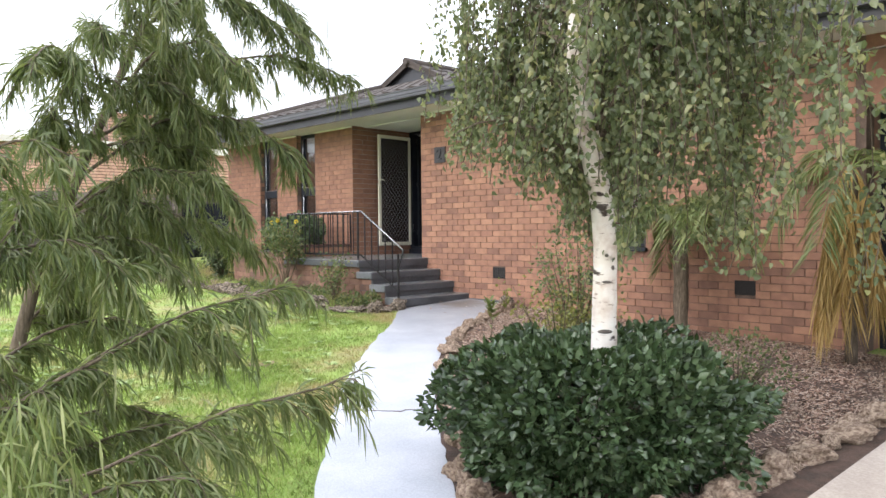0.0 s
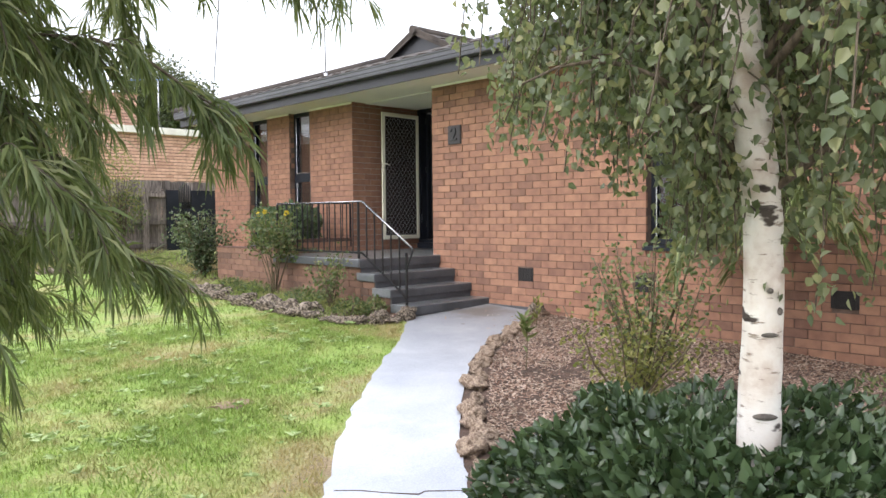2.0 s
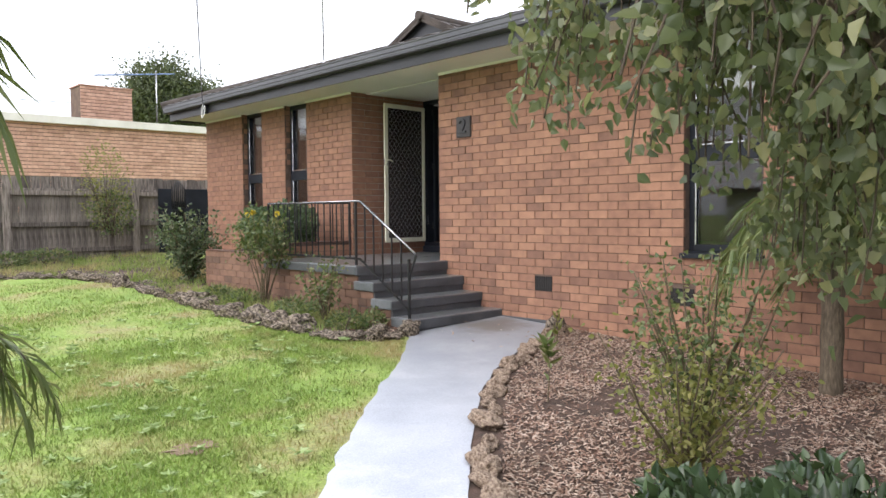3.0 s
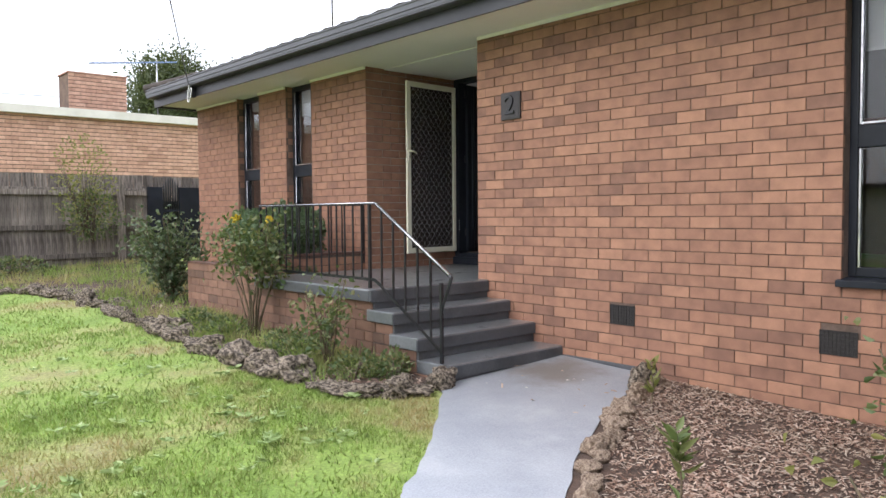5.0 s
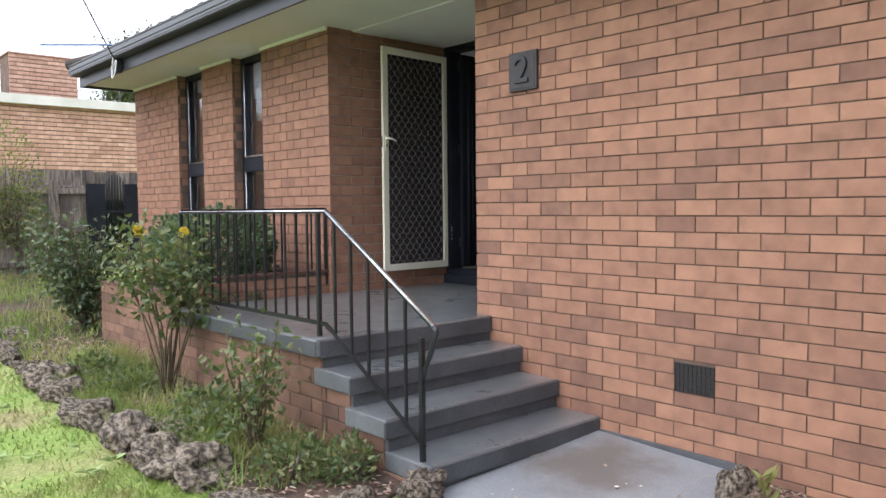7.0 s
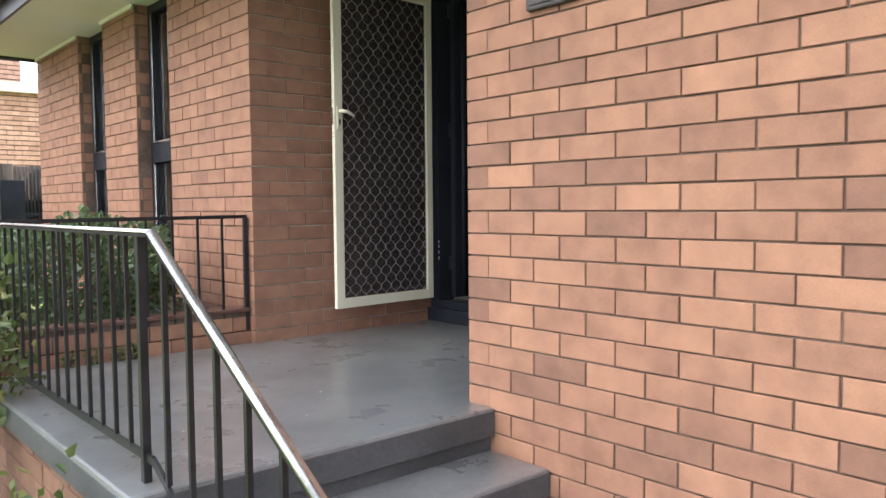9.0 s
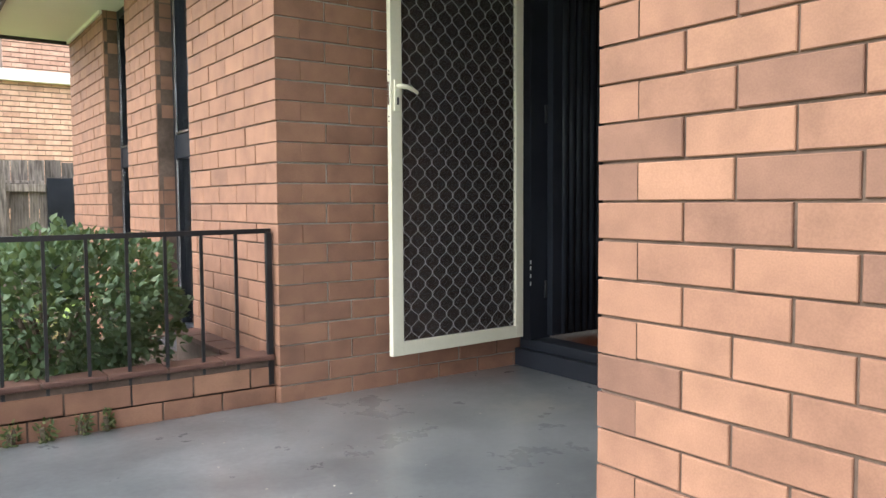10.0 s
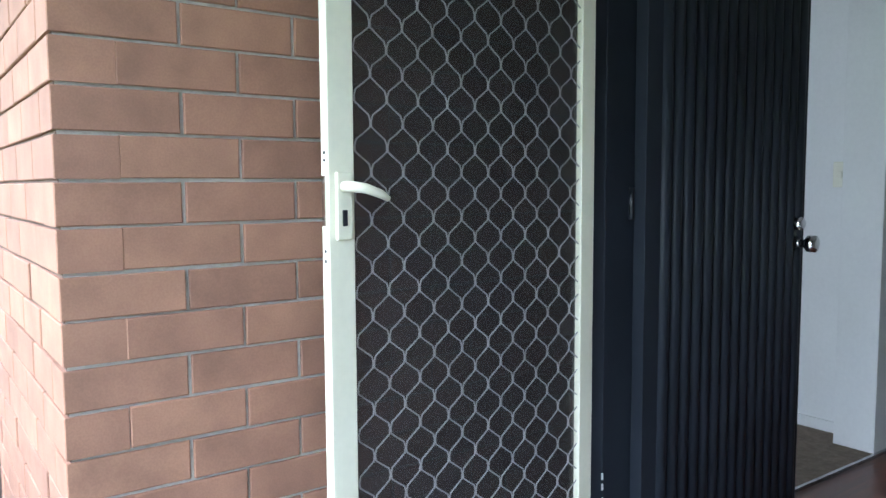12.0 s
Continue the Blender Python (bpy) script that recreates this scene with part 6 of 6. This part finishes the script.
LAWN_POLY = [(-4, 1.35)] + [(x - 0.01, y + 0.01) for x, y in PATH_LEFT[:-1]] + BED_EDGE[1:] + [(-4, 16.5)]
blades("lawn_grass", "short green lawn grass", LAWN_POLY, (1.2, 3.4, 6.9, 9.5), 150000, 0.04, 0.007, GRASS, 71)
blades("lawn_grass", "short green lawn grass", LAWN_POLY, (-4, 3.0, 6.9, 16.5), 120000, 0.042, 0.012, GRASS, 72)
blades("lawn_grass", "coarser darker tufts among the lawn", LAWN_POLY, (0.5, 3.4, 6.9, 12.5), 90000, 0.045, 0.01, TUFT, 75, 0.0, -0.36)
rng = np.random.default_rng(77)
spots = rng.uniform([1.6, 4.0], [6.6, 11.0], size=(420, 2))
spots = spots[inside(spots[:, 0], spots[:, 1], [(x - 0.15, y + 0.15) for x, y in LAWN_POLY])]
k_ = 9
at = np.repeat(spots, k_, axis=0) + rng.normal(size=(len(spots) * k_, 2)) * 0.012
at = np.concatenate([at, (-0.655 + 0.042 * at.sum(axis=1))[:, None]], axis=1)
a = rng.uniform(0, 2 * np.pi, len(at))
size = np.repeat(rng.uniform(0.03, 0.075, len(spots)), k_)
v, f = leaf_geo(rng, at, np.stack([np.cos(a), np.sin(a), rng.uniform(0.05, 0.4, len(at))], axis=1), size, size * 0.38)
tagged(link("lawn_weeds", mesh_np("lawn_weeds", v, f), ROSETTE), "small pale broad-leaved weeds scattered in the lawn", "weeds", kind="stuff")
BED_POLY = BED_EDGE + [(0.5, 17.9), (8.1, 17.9), (8.1, 12.8), (6.8, 12.8), (6.8, 8.3)]
blades("garden_weeds", "long bright green weeds in the garden bed", BED_POLY, (5.9, 8.6, 6.85, 12), 13000, 0.17, 0.011, GRASS, 73, 0.0, 0.0)
blades("garden_weeds", "long bright green grass before the fence", BED_POLY, (0.5, 12, 8.2, 17.9), 30000, 0.14, 0.016, GRASS, 74, 0.0, 0.3)


def chips(name, label, poly, box, count, size, mat, seed, lift):
    rng = np.random.default_rng(seed)
    p = rng.uniform([box[0], box[1]], [box[2], box[3]], size=(count, 2))
    p = p[inside(p[:, 0], p[:, 1], poly)]
    thin = np.array([noise.noise(Vector((x * 1.6, y * 1.6, seed))) + 0.5 * noise.noise(Vector((x * 5, y * 5, seed))) for x, y in p])
    p = p[rng.random(len(p)) < np.clip(1.0 - 1.8 * np.maximum(thin - 0.02, 0), 0.16, 1.0)]
    n = len(p)
    z = -0.69 + 0.042 * (p[:, 0] + p[:, 1]) + lift + rng.random(n) * 0.02
    c = np.stack([p[:, 0], p[:, 1], z], axis=1)
    a, t = rng.uniform(0, 2 * np.pi, n), rng.normal(size=n) * 0.3
    L, W = size * rng.uniform(0.5, 1.3, n), size * rng.uniform(0.15, 0.35, n)
    u = np.stack([np.cos(a) * np.cos(t), np.sin(a) * np.cos(t), np.sin(t)], axis=1) * L[:, None] / 2
    s = np.stack([-np.sin(a), np.cos(a), rng.normal(size=n) * 0.3], axis=1) * W[:, None] / 2
    up = np.stack([rng.normal(size=n) * 0.002, rng.normal(size=n) * 0.002, np.full(n, size * 0.12)], axis=1)
    v = np.stack([c - u - s * 0.6, c - u * 0.8 + s, c + u + s * 0.7, c + u * 0.9 - s, c + up], axis=1).reshape(-1, 3)
    o = (np.arange(n) * 5)[:, None]
    f = np.concatenate([o + np.array([[q, (q + 1) % 4, 4]]) for q in range(4)], axis=1).reshape(-1, 3)
    tagged(link(name, mesh_np(name, v, f), mat), label, "mulch", kind="stuff")


MULCH_IN = [(1.9, 1.8)] + [(x + 0.14, y - 0.12) for x, y in PATH_RIGHT[1:-1]] + [(8.15, 7.05), (8.15, 1.8)]
chips("mulch", "brown bark chips and wood shavings", MULCH_IN, (1.9, 1.7, 8.15, 7.1), 95000, 0.036, CHIP, 81, 0.004)
chips("bed_litter", "dry leaf litter on the garden bed", BED_POLY, (6.0, 8.2, 6.85, 13), 3500, 0.045, CHIP, 82, 0.02)
SPECK = [(6.9, 8.15), (8.15, 8.05), (8.15, 7.25), (6.6, 6.6)]
chips("path_litter", "a few dry leaf scraps on the path", SPECK, (6.6, 6.6, 8.2, 8.2), 26, 0.05, CHIP, 83, 0.016)

crack = bm_tube([(3.42, 4.72, ground_z(3.42, 4.72) + 0.0125), (3.52, 4.62, ground_z(3.52, 4.62) + 0.0125), (3.6, 4.5, ground_z(3.6, 4.5) + 0.0125), (3.71, 4.36, ground_z(3.71, 4.36) + 0.0125), (3.76, 4.37, ground_z(3.76, 4.37) + 0.0125), (3.92, 4.22, ground_z(3.92, 4.22) + 0.0125)], [0.003, 0.004, 0.003, 0.006, 0.004, 0.003], 5)
part("crack", crack, SOIL, bpy.data.objects["path"], "thin dark crack across the path")


def flecks(name, label, box, z, count, size, mat, seed):
    rng = np.random.default_rng(seed)
    vs, fs = [], []
    for i in range(count):
        cx, cy, r, a0 = rng.uniform(box[0], box[2]), rng.uniform(box[1], box[3]), size * rng.uniform(0.3, 1.2), rng.uniform(0, 6.28)
        o = len(vs)
        k_ = 5
        vs += [(cx + r * rng.uniform(0.4, 1) * math.cos(a0 + j * 6.283 / k_), cy + r * rng.uniform(0.4, 1) * math.sin(a0 + j * 6.283 / k_), z) for j in range(k_)] + [(cx, cy, z + r * 0.25)]
        fs += [(o + j, o + (j + 1) % k_, o + k_) for j in range(k_)]
    tagged(link(name, mesh_of(name, vs, fs), mat), label, "debris", kind="stuff")


flecks("porch_specks", "pale specks of grit on the porch floor", (7.0, 9.3, 9.4, 10.8), 0.6005, 40, 0.006, CREAMTRIM, 84)
flecks("path_specks", "pale specks of grit on the path", (7.0, 7.3, 8.1, 8.0), ground_z(7.6, 7.6) + 0.016, 14, 0.015, CREAMTRIM, 86)
for z in (1.02, 1.06, 1.1, 1.13):
    part("paint_chip", bm_box((DX - 0.052, 10.808, z), (DX - 0.047, 10.8115, z + 0.018)), WHITE, jamb, "chipped pale paint")

mud = bmesh.new()
bmesh.ops.create_icosphere(mud, subdivisions=3, radius=1.0)
for v in mud.verts:
    v.co = v.co * (1 + 0.9 * noise.noise(v.co * 1.9) + 0.4 * noise.noise(v.co * 5))
    v.co = Vector((3.84 + v.co.x * 0.15, 6.55 + v.co.y * 0.1, ground_z(3.84, 6.55) + v.co.z * 0.012))
tagged(link("bare_patch", mud, simple("dry_soil", (0.16, 0.11, 0.07), (0.28, 0.21, 0.14), 9, 0.95, 0.6)), "small bare patch of brown soil in the lawn", "soil", kind="structure")

# ---- single bricks ----
lay_bricks(wall_1, (WALL_X, 9.10 - 27 * STRETCH, 0), 90, 27 * STRETCH, -0.3, SOFFIT_Z, [(WIN_NEAR[0] - 9.10 + 27 * STRETCH, WIN_NEAR[1] - 9.10 + 27 * STRETCH, 0.78, 3.2)] + [(a - 9.10 + 27 * STRETCH, b - 9.10 + 27 * STRETCH, c, d) for a, b, c, d in VENTS[:3]], (3.9, 6.5, 0.35, 2.6), BRICK, 1, JOINT0, 91, "end")
lay_bricks(wall_1, (WALL_X, 9.10, 0), 0, 1.33, PORCH_Z, SOFFIT_Z, [], None, BRICK, 0, JOINT0, 92, "start")
lay_bricks(wall_2, (WALL_X + 6 * STRETCH, 10.90, 0), 180, 6 * STRETCH, PORCH_Z + 0.002, SOFFIT_Z, [], (0, 1.4, 0.5, 2.85), EVENBRICK, 1, JOINT0, 93, "end")
lay_bricks(wall_3, (WALL_X, 10.90, 0), 90, 4.47, -0.2, SOFFIT_Z, [(a - 10.9, b - 10.9, 0.60, 3.2) for a, b in WIN_FAR] + [(14.6 - 10.9, 14.83 - 10.9, 0.27, 0.43)], (0, 4.4, 0.9, 2.7), EVENBRICK, 0, JOINT0, 94, "start")
base_wall = bpy.data.objects["porch_base"]
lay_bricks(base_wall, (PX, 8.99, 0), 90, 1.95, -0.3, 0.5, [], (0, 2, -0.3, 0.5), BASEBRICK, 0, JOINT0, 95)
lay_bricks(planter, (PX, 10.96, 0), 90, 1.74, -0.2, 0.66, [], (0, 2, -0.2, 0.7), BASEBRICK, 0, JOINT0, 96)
lay_bricks(planter, (WALL_X - 0.003, 10.945, 0), 180, 1.33, PORCH_Z + 0.003, 0.78, [], (0, 2, 0.5, 0.8), BRICK, 0, JOINT0, 97)
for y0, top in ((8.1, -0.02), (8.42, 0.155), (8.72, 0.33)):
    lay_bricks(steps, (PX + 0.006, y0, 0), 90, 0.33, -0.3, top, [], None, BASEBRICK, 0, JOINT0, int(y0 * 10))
for y0, y1 in WIN_FAR:
    lay_bricks(wall_3, (WALL_X + 0.12, y1, 0), 180, 0.088, 0.66, SOFFIT_Z, [], None, EVENBRICK, 0, JOINT0, int(y1 * 10))
